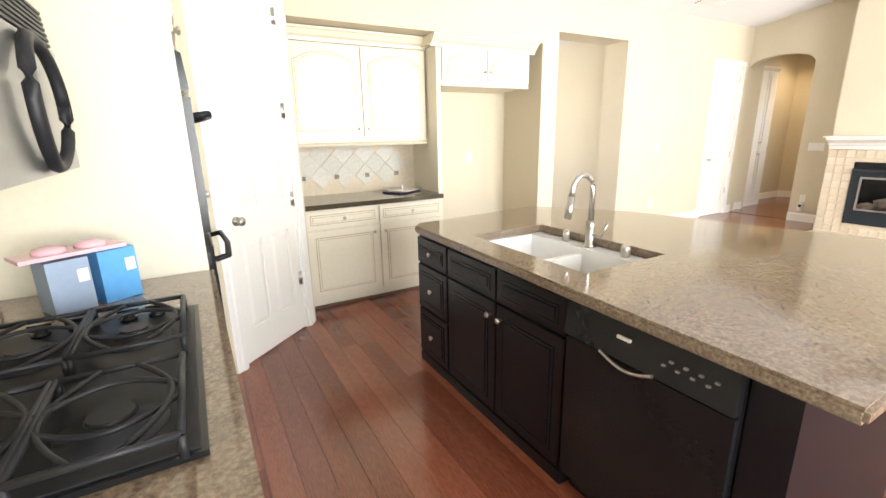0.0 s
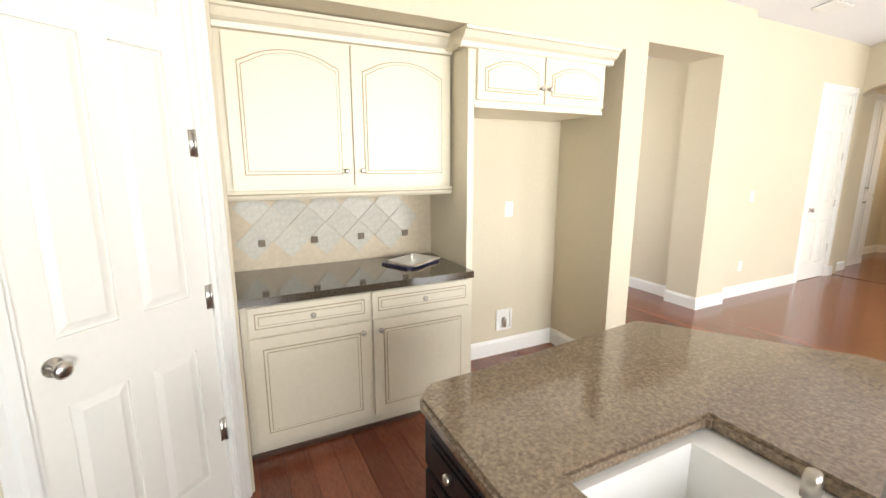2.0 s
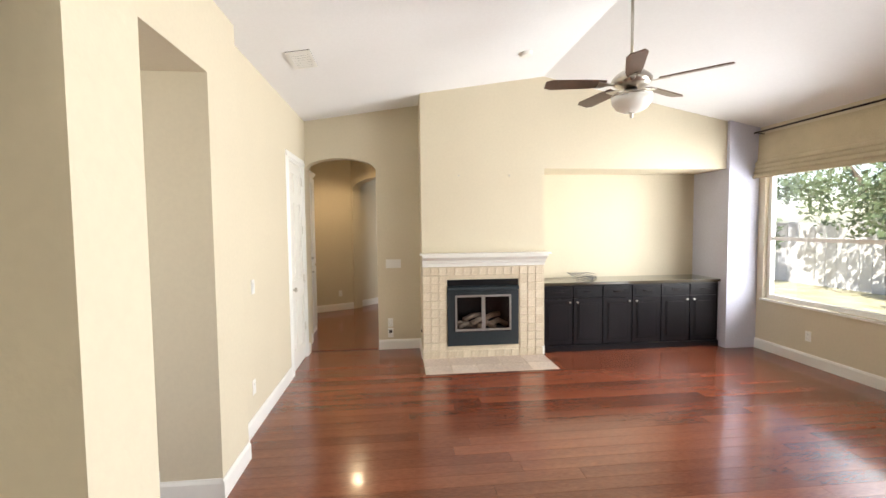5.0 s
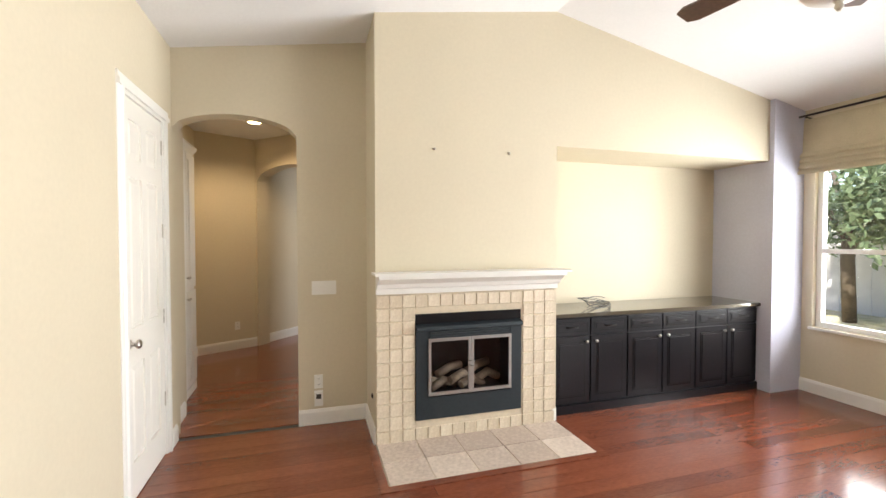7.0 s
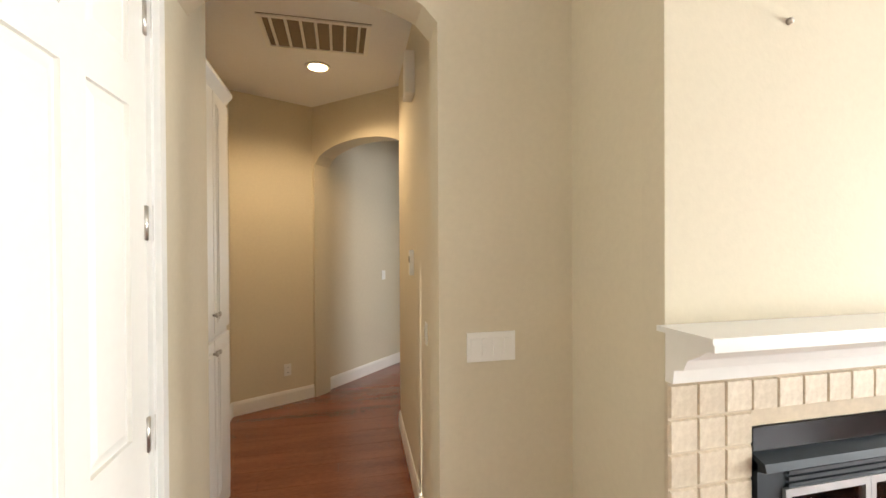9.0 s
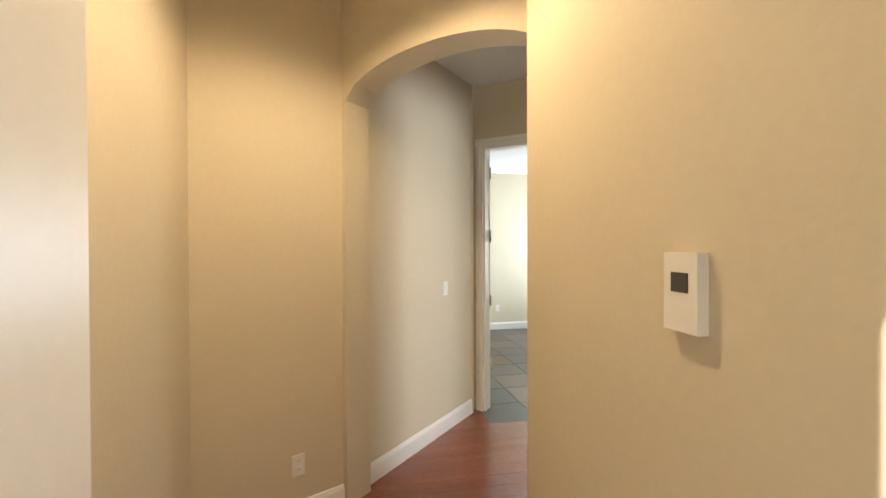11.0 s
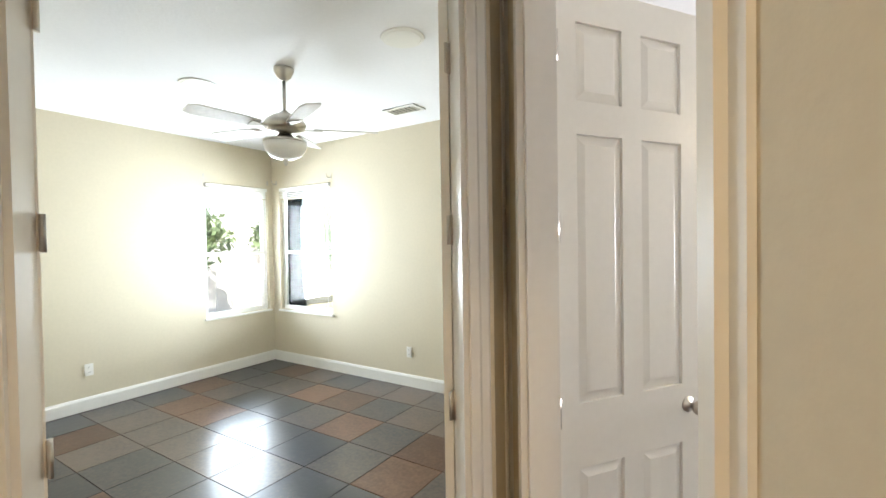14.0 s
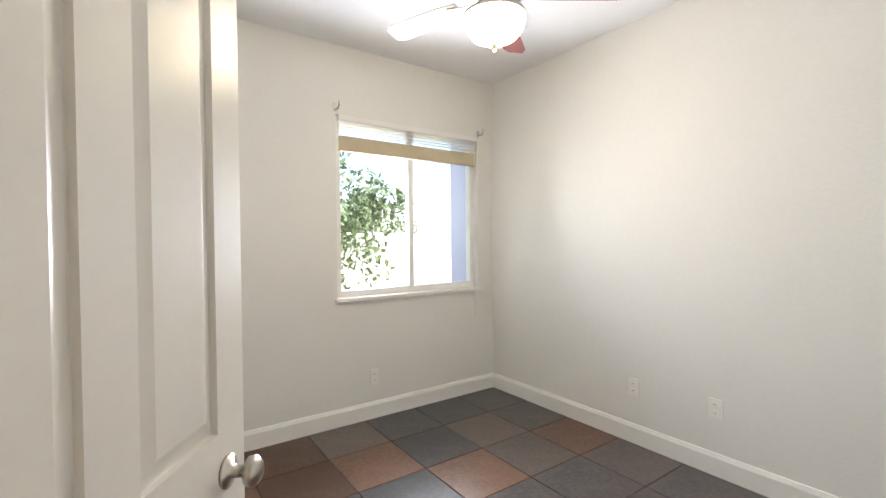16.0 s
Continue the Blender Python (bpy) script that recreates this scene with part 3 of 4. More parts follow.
def bracket(x, y, z, rz):
    e = thing("rod_bracket", pose(x, y, z, 0, 0, rz), "small metal curtain rod bracket on the wall", "bracket", "curtain rod brackets")
    part("plate", box(-0.012, -0.005, -0.03, 0.012, 0.001, 0.03), NICKEL, e)
    part("hook", tube([(0, -0.004, -0.01), (0, -0.05, -0.02), (0, -0.075, 0.0), (0, -0.075, 0.03)], 0.006), NICKEL, e)


for b in ((12.01, 1.58, 2.36, 0), (10.66, 1.58, 2.34, 0), (17.02, 1.86, 2.40, 0), (18.06, 1.86, 2.40, 0), (18.16, 2.80, 2.40, -90), (18.16, 1.93, 2.40, -90)):
    bracket(b[0], b[1], b[2], b[3] + 180)

e = thing("roman_shade", along((9.68, 1.0), (7.5, 1.0)), "beige linen roman shade gathered above the window", "roman shade")
part("panel", prism([(-0.02, 2.74), (-0.032, 2.43), (-0.008, 2.43), (-0.008, 2.74)], "x", 0.0, 2.15), LINEN, e)
part("head_board", box(0.0, -0.018, 2.741, 2.15, 0.0, 2.765), LINEN, e)
for k in range(4):
    zt = 2.44 - 0.055 * k
    part("fold", prism([(-0.012, zt), (-0.045 - 0.008 * k, zt - 0.01), (-0.075 - 0.008 * k, zt - 0.05), (-0.065 - 0.008 * k, zt - 0.068), (-0.012, zt - 0.054)], "x", 0.0, 2.15), LINEN, e, bevel=0.005)
e = thing("curtain_rod", along((9.66, 1.0), (7.4, 1.0)), "dark bronze curtain rod above the window", "curtain rod")
part("rod", tube([(0.0, -0.085, 2.79), (2.3, -0.085, 2.79)], 0.011), RODM, e)
part("finial", lathe([(0.012, -0.04), (0.02, -0.02), (0.012, 0.0)], 12, at=(0, -0.085, 2.79), axis="x"), RODM, e)
part("bracket", tube([(0.12, 0.0, 2.77), (0.12, -0.085, 2.775)], 0.007), RODM, e)

# ---- living room things ----
e = thing("fireplace", pose(9.65, 5.385, 0, 0, 0, -90), "gas fireplace with a tiled surround and black metal insert", "fireplace")
part("surround", box(0, -0.012, 0, 0.30, 0.002, 1.14), GROUT, e)
part("surround", box(1.20, -0.012, 0, 1.53, 0.002, 1.14), GROUT, e)
part("surround", box(0.30, -0.012, 0.985, 1.20, 0.002, 1.14), GROUT, e)
part("surround", box(0.30, -0.012, 0, 1.20, 0.002, 0.155), GROUT, e)
ins = part("insert", box(0.305, -0.03, 0.16, 1.195, -0.004, 0.33), CHAR, e, "black metal fireplace insert", 0.004)
part("panel", box(0.305, -0.03, 0.33, 0.40, -0.004, 0.88), CHAR, ins)
part("panel", box(1.10, -0.03, 0.33, 1.195, -0.004, 0.88), CHAR, ins)
part("panel", box(0.305, -0.015, 0.905, 1.195, -0.002, 0.98), BLACKP, ins)
part("hood", prism([(-0.002, 0.905), (-0.055, 0.885), (-0.06, 0.86), (-0.03, 0.85), (-0.002, 0.85)], "x", 0.305, 1.195), CHAR, ins)
for i in range(3):
    part("louvre", box(0.42, -0.036, 0.83 - i * 0.02, 1.08, -0.02, 0.842 - i * 0.02), CHAR, ins)
part("panel", box(0.40, -0.026, 0.78, 1.10, -0.004, 0.85), CHAR, ins)
for x0, x1 in ((0.40, 0.75), (0.752, 1.10)):
    d = part("glass_door", box(x0, -0.042, 0.345, x0 + 0.022, -0.028, 0.79), STEEL, ins, "steel framed glass fire door")
    part("door_frame", box(x1 - 0.022, -0.042, 0.345, x1, -0.028, 0.79), STEEL, d)
    part("door_frame", box(x0 + 0.022, -0.042, 0.345, x1 - 0.022, -0.028, 0.37), STEEL, d)
    part("door_frame", box(x0 + 0.022, -0.042, 0.765, x1 - 0.022, -0.028, 0.79), STEEL, d)
    part("pane", box(x0 + 0.022, -0.036, 0.37, x1 - 0.022, -0.033, 0.765), GLASS, d).visible_shadow = False
    hx = x1 - 0.012 if x0 < 0.5 else x0 + 0.012
    part("handle", tube([(hx, -0.042, 0.60), (hx, -0.07, 0.60), (hx, -0.07, 0.56), (hx, -0.042, 0.56)], 0.006), STEEL, d)
fb = bmesh.new()
for b in ((0.30, 0.40, 0.16, 1.2, 0.42, 0.98), (0.28, 0.10, 0.16, 0.30, 0.42, 0.98), (1.2, 0.10, 0.16, 1.22, 0.42, 0.98), (0.3, 0.10, 0.14, 1.2, 0.42, 0.16), (0.3, 0.10, 0.98, 1.2, 0.42, 1.0)):
    box(*b, fb)
part("firebox", fb, IRON, e, "dark firebox interior")
rng = random.Random(4)
for i in range(7):
    x, y, z = 0.48 + 0.085 * i, 0.10 + 0.13 * rng.random(), 0.36 + 0.10 * rng.random()
    a = rng.uniform(-0.6, 0.6)
    part("log", tube([(x - 0.12, y - 0.05, z), (x, y, z + 0.04), (x + 0.12 * math.cos(a), y + 0.05, z + 0.12 * a)], 0.035, steps=7), LOG, e, "pale grey ceramic log")
part("grate", box(0.42, 0.05, 0.16, 1.08, 0.3, 0.33), IRON, e)
m_prof = [(0, 1.145), (-0.03, 1.145), (-0.035, 1.185), (-0.07, 1.195), (-0.085, 1.225), (-0.13, 1.25), (-0.15, 1.265), (-0.175, 1.268), (-0.175, 1.295), (0, 1.295)]
mantel = thing("mantel", pose(9.648, 5.385, 0, 0, 0, -90), "white painted moulded mantel shelf over the fireplace", "mantel")
part("shelf", prism(m_prof, "x", -0.0, 1.53), TRIM, mantel)
part("shelf_top", box(-0.03, -0.20, 1.296, 1.56, 0.0, 1.312), TRIM, mantel, bevel=0.003)
for x in (0.46, 1.09):
    s = thing("wall_screw", pose(9.65, 5.385 - x, 2.255, 0, 0, -90), "small metal screw in the plaster above the mantel", "screw")
    part("head", lathe([(0.011, 0), (0.010, 0.012), (0.005, 0.016)], 10, axis="-y"), NICKEL, s)

e = thing("media_cabinet", pose(9.74, 3.85, 0, 0, 0, -90), "black wooden media cabinet with drawers and doors in the alcove", "cabinet")
part("body", box(0.003, 0.021, 0.06, 2.437, 0.53, 0.865), BLACKW, e)
part("toe_kick", box(0.003, -0.008, 0, 2.437, 0.4, 0.075), BLACKW, e, bevel=0.004)
cw = 2.41 / 6
for i in range(6):
    x0 = 0.015 + i * cw
    d = cab_door(e, x0, 0.70, x0 + cw - 0.006, 0.85, 0.02, BLACKW, BLACKP, name="drawer", frame_w=0.03)
    part("handle", tube([(x0 + cw / 2 - 0.06, 0, 0.775), (x0 + cw / 2 - 0.05, -0.03, 0.775), (x0 + cw / 2 + 0.05, -0.03, 0.775), (x0 + cw / 2 + 0.06, 0, 0.775)], 0.006), RODM, d)
    kx = x0 + cw - 0.05 if i % 2 == 0 else x0 + 0.05
    cab_door(e, x0, 0.09, x0 + cw - 0.006, 0.69, 0.02, BLACKW, BLACKP, knob=(kx, 0.64))
e = thing("media_countertop", pose(9.74, 3.85, 0, 0, 0, -90), "dark polished granite top of the media cabinet", "countertop")
part("top", box(0.003, -0.03, 0.867, 2.437, 0.535, 0.90), DGRANITE, e, bevel=0.006)
rng = random.Random(9)
e = thing("cable_coil", pose(9.95, 3.25, 0.902, 0, 0, -60), "loose coil of grey cables on the media cabinet", "cable")
for k in range(3):
    pts = [(0.24 * math.cos(a) * (1 + 0.15 * k) + 0.05 * k, 0.12 * math.sin(a + 0.3 * k), 0.012 + (0.10 - 0.02 * k) * max(0, math.sin(a * 0.5 + k * 0.4)) ** 2) for a in [i * 0.3 for i in range(22 + 3 * k)]]
    part("cable", tube(pts, 0.004, steps=6), CORD, e)

# ---- hearth, fan, vents ----


def ceiling_fan(name, x, y, ceil, bowl, blade_mat, bowl_mat, turn, label, radius=0.66):
    e = thing(name, pose(x, y, bowl, 0, 0, turn), label, "ceiling fan")
    part("canopy", lathe([(0.02, ceil - bowl - 0.09), (0.05, ceil - bowl - 0.06), (0.07, ceil - bowl - 0.02), (0.07, ceil - bowl + 0.02)]), NICKEL, e)
    if ceil - bowl > 0.35:
        part("downrod", lathe([(0.012, 0.22), (0.012, ceil - bowl - 0.08)], 12), NICKEL, e)
    part("motor", lathe([(0.03, 0.08), (0.09, 0.09), (0.135, 0.115), (0.15, 0.15), (0.13, 0.18), (0.09, 0.21), (0.04, 0.23), (0.02, 0.25)], 28), NICKEL, e, "brushed nickel fan motor")
    part("fitter", lathe([(0.05, 0.08), (0.07, 0.05), (0.15, 0.035), (0.15, 0.02), (0.05, 0.01)], 24), NICKEL, e)
    part("bowl", lathe([(0.015, -0.10), (0.06, -0.095), (0.11, -0.07), (0.14, -0.03), (0.15, 0.018)], 28), bowl_mat, e, "white glass lamp bowl")
    part("finial", lathe([(0.006, -0.14), (0.016, -0.125), (0.012, -0.108), (0.022, -0.098)], 12), NICKEL, e)
    for i in range(5):
        a = 72 * i
        outline = [(0.20, -0.045), (0.32, -0.06), (radius - 0.05, -0.068), (radius, -0.045), (radius, 0.045), (radius - 0.05, 0.068), (0.32, 0.06), (0.20, 0.045)]
        b = part("blade", prism(outline, "z", -0.004, 0.004), blade_mat if not isinstance(blade_mat, list) else blade_mat[i % len(blade_mat)], e)
        b.matrix_local = pose(0, 0, 0.125, 0, 0, a) @ pose(0, 0, 0, 12, 0, 0)
        k = part("blade_iron", prism([(0.10, -0.02), (0.17, -0.012), (0.26, -0.04), (0.26, 0.04), (0.17, 0.012), (0.10, 0.02)], "z", -0.012, -0.005), NICKEL, b)
    return e


ceiling_fan("ceiling_fan", 7.59, 3.86, RIDGE_Z, 2.60, BLADE, FROST, 10, "brushed nickel ceiling fan with dark wooden blades and a glass bowl")
ceiling_fan("ceiling_fan", 15.61, 3.62, BZ, 2.28, PALEBLADE, FROST, 12, "nickel ceiling fan with pale blades and a glass bowl")
# the two pale blades carry the reflected lamp light in their colour
ceiling_fan("ceiling_fan", 11.79, 3.08, 2.82, 2.42, [PALEBLADE, REDBLADE, REDBLADE, REDBLADE, PALEBLADE], LITBOWL, 1, "ceiling fan with cherry blades, two painted pale as lit, and a lit glass bowl")


def vent(x, y, z, w, d, m2=None, label="white metal ceiling vent, duct shade painted dark behind its slats", n=6):
    e = thing("ceiling_vent", m2 or pose(x, y, z), label, "vent")
    # flat sheet coloured as the duct's shade, seen between the slats
    part("backing", box(-w / 2, -d / 2, -0.003, w / 2, d / 2, 0.001), SLOT if w < 0.5 else DUCT_SHADE, e)
    for a in ((-w / 2, -d / 2, w / 2, -d / 2 + 0.03), (-w / 2, d / 2 - 0.03, w / 2, d / 2), (-w / 2, -d / 2 + 0.03, -w / 2 + 0.03, d / 2 - 0.03), (w / 2 - 0.03, -d / 2 + 0.03, w / 2, d / 2 - 0.03)):
        part("frame", box(a[0], a[1], -0.012, a[2], a[3], -0.0031), PLATE, e)
    for i in range(n):
        x0 = -w / 2 + 0.03 + (w - 0.06) * (i + 0.5) / n
        s = part("slat", box(-0.010, -d / 2 + 0.03, -0.001, 0.010, d / 2 - 0.03, 0.001), PLATE, e)
        s.matrix_local = pose(x0, 0, -0.009, 0, 35, 0)
    return e


_slope = math.degrees(math.atan2(NZ - RIDGE_Z, 6.95 - RIDGE_Y))
vent(0, 0, 0, 0.36, 0.2, pose(8.2, 6.45, RIDGE_Z + (6.45 - RIDGE_Y) * (NZ - 0.01 - RIDGE_Z) / (6.95 - RIDGE_Y) - 0.002, _slope, 0, 0))
vent(15.50, 2.36, BZ - 0.001, 0.36, 0.2)
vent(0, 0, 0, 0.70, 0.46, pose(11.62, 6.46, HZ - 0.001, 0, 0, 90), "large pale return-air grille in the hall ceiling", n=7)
for x, y in ((14.62, 3.52), (16.40, 3.80)):
    e = thing("ceiling_speaker", pose(x, y, BZ), "round white speaker set in the bedroom ceiling", "speaker")
    part("ring", lathe([(0.13, -0.008), (0.135, 0.0)], 28), PLATE, e)
    part("grille", lathe([(0.11, -0.011), (0.115, -0.0085)], 28), PLATE, e)
e = thing("recessed_lamp", pose(12.15, 6.48, HZ), "lit recessed lamp in the hall ceiling", "lamp")
part("ring", lathe([(0.095, -0.008), (0.10, 0.0)], 28), PLATE, e)
part("lens", lathe([(0.07, -0.012), (0.075, -0.0085)], 28), LENSLIT, e)
e = thing("smoke_detector", pose(8.75, 4.35, RIDGE_Z - 0.075, -10), "round white smoke detector on the vaulted ceiling", "smoke detector")
part("body", lathe([(0.05, -0.03), (0.065, -0.015), (0.065, 0.01)]), PLATE, e)

# plates: x, y, z, turn, kind, width
for x, y, z, r, k, w in ((3.33, 6.78, 1.205, 0, "outlet", 0.07), (4.61, 6.78, 1.19, 0, "outlet", 0.07), (8.0, 6.85, 1.17, 0, "switch", 0.07), (7.95, 6.85, 0.36, 0, "outlet", 0.07),
                         (10.18, 5.74, 1.15, -90, "switch", 0.20), (10.18, 5.79, 0.36, -90, "outlet", 0.07), (15.86, 1.86, 0.375, 180, "outlet", 0.07), (18.16, 3.96, 0.39, -90, "outlet", 0.07),
                         (10.49, 3.0, 0.377, 90, "outlet", 0.07), (10.49, 3.51, 0.387, 90, "outlet", 0.07), (11.72, 1.58, 0.32, 180, "outlet", 0.07), (8.85, 1.0, 0.33, 180, "outlet", 0.07), (10.78, 5.881, 1.09, 176, "switch", 0.07)):
    plate("wall_outlet" if k == "outlet" else "light_switch", pose(x, y, z, 0, 0, r), w, 0.115, k, "white plastic outlet plate on the wall" if k == "outlet" else "white rocker switch plate on the wall")
plate("light_switch", along(slide((13.37, 6.485), (14.47, 5.45), 1.02), (14.47, 5.45)) @ pose(0, 0, 1.18), 0.07, 0.115, "switch", "white rocker switch plate on the vestibule wall")
plate("wall_outlet", along(slide((12.85, 7.29), (13.22, 6.59), 0.52), (13.22, 6.59)) @ pose(0, 0, 0.33))
e = thing("plug_in_timer", pose(10.172, 5.79, 0.26, 0, 0, -90), "white plug-in device in the wall outlet", "plug device")
part("body", box(-0.035, -0.045, -0.09, 0.035, -0.004, 0.03), PLATE, e, bevel=0.008)
part("display", box(-0.02, -0.047, -0.03, 0.02, -0.044, 0.01), SLOT, e)
e = thing("gas_valve", pose(9.82, 5.385, 0.32, 0, 0, 180), "small dark gas key plate on the chimney breast", "valve")
part("plate", lathe([(0.022, 0), (0.02, 0.006), (0.008, 0.012)], 14, axis="-y"), RODM, e)
e = thing("wall_sensor", pose(9.651, 1.22, 2.42, 0, 0, -90), "small white motion sensor on the wall corner", "sensor")
part("body", box(-0.03, -0.04, -0.05, 0.03, 0, 0.05), PLATE, e, bevel=0.008)
e = thing("door_chime", pose(11.3, 5.856, 2.62, 0, 0, 176), "white oval door chime box on the hall wall", "chime")
part("body", box(-0.09, -0.06, -0.13, 0.09, -0.0, 0.13), PLATE, e, bevel=0.03)
e = thing("thermostat", pose(11.35, 5.852, 1.44, 0, 0, 176), "white wall thermostat in the hall", "thermostat")
part("body", box(-0.05, -0.03, -0.08, 0.05, 0.004, 0.08), PLATE, e, bevel=0.006)
part("display", box(-0.025, -0.032, 0.0, 0.025, -0.029, 0.04), SLOT, e)
e = thing("water_valve_box", pose(4.59, 6.78, 0.29), "white recessed water valve box on the alcove wall", "valve box")
for b in ((-0.075, -0.012, -0.085, -0.055, 0.002, 0.085), (0.055, -0.012, -0.085, 0.075, 0.002, 0.085), (-0.055, -0.012, 0.065, 0.055, 0.002, 0.085), (-0.055, -0.012, -0.085, 0.055, 0.002, -0.065)):
    part("frame", box(*b), PLATE, e)
part("back", box(-0.055, -0.003, -0.065, 0.055, 0.002, 0.065), PLATE, e)
part("valve", lathe([(0.012, -0.05), (0.012, -0.01), (0.02, 0.0), (0.006, 0.03)], 10, at=(0, -0.02, -0.01)), NICKEL, e)

# linen cabinet in the hall
e = thing("linen_cabinet", pose(10.79, 6.985, 0), "tall white linen cabinet with four doors in the hall", "cabinet")
part("body", box(0, 0.02, 0.08, 0.69, 0.30, 2.42), TRIM, e)
part("base", box(0, 0.01, 0, 0.705, 0.30, 0.08), TRIM, e)
part("cornice", prism([(0.02, 2.42), (-0.02, 2.47), (-0.02, 2.49), (0.30, 2.49), (0.30, 2.42)], "x", 0, 0.71), TRIM, e)
for x0, kx in ((0.02, 0.32), (0.35, 0.375)):
    cab_door(e, x0, 0.10, x0 + 0.325, 1.04, 0.02, TRIM, PLATE, knob=(kx, 0.97))
    cab_door(e, x0, 1.07, x0 + 0.325, 2.40, 0.02, TRIM, PLATE, knob=(kx, 1.18))

# ---- kitchen: cream wall cabinets ----
e = thing("upper_cabinet", pose(2.645, 6.45, 0), "cream glazed upper cabinet with two arched doors and crown moulding", "cabinet")
part("body", box(0, 0.001, 1.40, 1.275, 0.325, 2.17), CREAM, e)
cab_door(e, 0.03, 1.42, 0.652, 2.165, 0.0, CREAM, GLAZE, 0.07, (0.61, 1.50), 0.06)
cab_door(e, 0.657, 1.42, 1.268, 2.165, 0.0, CREAM, GLAZE, 0.07, (0.70, 1.50), 0.06)
part("crown", prism([(0.0, 2.17), (-0.025, 2.175), (-0.03, 2.20), (-0.055, 2.215), (-0.075, 2.25), (-0.09, 2.255), (-0.09, 2.272), (0.325, 2.272), (0.325, 2.17)], "x", 0, 1.275), CREAM, e)
part("light_rail", prism([(0.0, 1.40), (-0.03, 1.40), (-0.035, 1.385), (-0.022, 1.38), (-0.03, 1.365), (-0.018, 1.352), (0.02, 1.352), (0.02, 1.40)], "x", 0, 1.275), CREAM, e)
part("glaze_line", box(0, -0.0235, 2.183, 1.275, -0.01, 2.187), GLAZE, e)
part("glaze_line", box(0, -0.0345, 1.3785, 1.275, -0.02, 1.382), GLAZE, e)

e = thing("refrigerator_cabinet", pose(3.93, 6.25, 0), "cream cabinet with two arched doors above the refrigerator alcove", "cabinet")
part("side_panel", box(0, 0.0, 0, 0.042, 0.525, 2.19), CREAM, e)
part("body", box(0.042, 0.001, 1.88, 1.045, 0.525, 2.19), CREAM, e)
cab_door(e, 0.05, 1.90, 0.535, 2.18, 0.0, CREAM, GLAZE, 0.05, (0.505, 1.99), 0.05)
cab_door(e, 0.54, 1.90, 1.04, 2.18, 0.0, CREAM, GLAZE, 0.05, (0.57, 1.99), 0.05)
part("crown", prism([(0.0, 2.175), (-0.025, 2.18), (-0.03, 2.205), (-0.055, 2.22), (-0.075, 2.25), (-0.09, 2.255), (-0.09, 2.272), (0.2, 2.272), (0.2, 2.192), (0.0, 2.192)], "x", -0.06, 1.10), CREAM, e)
part("valance", box(0.042, -0.008, 1.86, 1.045, 0.525, 1.879), CREAM, e)
part("glaze_line", box(-0.002, -0.0235, 2.186, 1.10, -0.012, 2.19), GLAZE, e)

e = thing("base_cabinet", pose(2.645, 6.2, 0), "cream glazed base cabinet with two drawers and two doors", "cabinet")
part("body", box(0, 0.001, 0.10, 1.28, 0.575, 0.868), CREAM, e)
part("toe_kick", box(0, 0.06, 0, 1.28, 0.5, 0.10), CREAM, e)
part("shoe_moulding", box(0, 0.046, 0, 1.28, 0.06, 0.025), BLADE, e)
for x0, kx in ((0.03, 0.60), (0.657, 0.70)):
    cab_door(e, x0, 0.71, x0 + 0.617, 0.855, 0.0, CREAM, GLAZE, knob=(x0 + 0.31, 0.783), name="drawer", frame_w=0.032)
    cab_door(e, x0, 0.115, x0 + 0.617, 0.695, 0.0, CREAM, GLAZE, knob=(kx, 0.635), frame_w=0.06)
e = thing("alcove_countertop", pose(2.63, 6.15, 0), "dark polished granite countertop on the cream base cabinet", "countertop")
part("top", box(0, 0, 0.87, 1.297, 0.625, 0.91), DGRANITE, e, bevel=0.012)
e = thing("magazines", pose(3.68, 6.52, 0.911, 0, 0, 24), "small stack of magazines lying on the dark countertop", "magazines")
part("cover", box(-0.16, -0.11, 0, 0.14, 0.11, 0.012), NAVY, e)
part("cover", box(-0.13, -0.12, 0.0125, 0.17, 0.09, 0.02), PAPER, e).rotation_euler = (0, 0, 0.15)
part("page", box(-0.12, -0.10, 0.0205, 0.15, 0.10, 0.024), PLATE, e).rotation_euler = (0.03, 0, 0.05)
part("bottle_cap", lathe([(0.012, 0.024), (0.012, 0.04), (0.006, 0.06)], 12), PLATE, e)

# ---- oven tower, cooktop counter, microwave ----
e = thing("oven_tower", pose(1.94, 4.66, 0, 0, 0, 90), "tall pale cabinet housing a black double wall oven", "cabinet")
part("body", box(0.0, 0.012, 0, 0.74, 0.655, 0.40), CREAM, e)
part("side_panel", box(0, 0.0, 0.40, 0.03, 0.655, 2.36), CREAM, e)
part("side_panel", box(0.71, 0.0, 0.40, 0.74, 0.655, 2.36), CREAM, e)
part("top_box", box(0.03, 0.012, 1.80, 0.71, 0.655, 2.36), CREAM, e)
cab_door(e, 0.03, 1.83, 0.369, 2.34, 0.012, CREAM, GLAZE, knob=(0.34, 1.9))
cab_door(e, 0.373, 1.83, 0.71, 2.34, 0.012, CREAM, GLAZE, knob=(0.40, 1.9))
cab_door(e, 0.02, 0.12, 0.72, 0.38, 0.012, CREAM, GLAZE, knob=(0.37, 0.25), name="drawer")
e = thing("double_oven", pose(1.94, 4.66, 0, 0, 0, 90), "black double wall oven with bar handles and dark glass", "oven")
part("body", box(0.032, 0.0, 0.405, 0.708, 0.60, 1.795), BLACKP, e)
part("control_panel", prism([(0, 1.62), (-0.03, 1.63), (-0.02, 1.76), (0, 1.77)], "x", 0.04, 0.70), BLACKP, e)
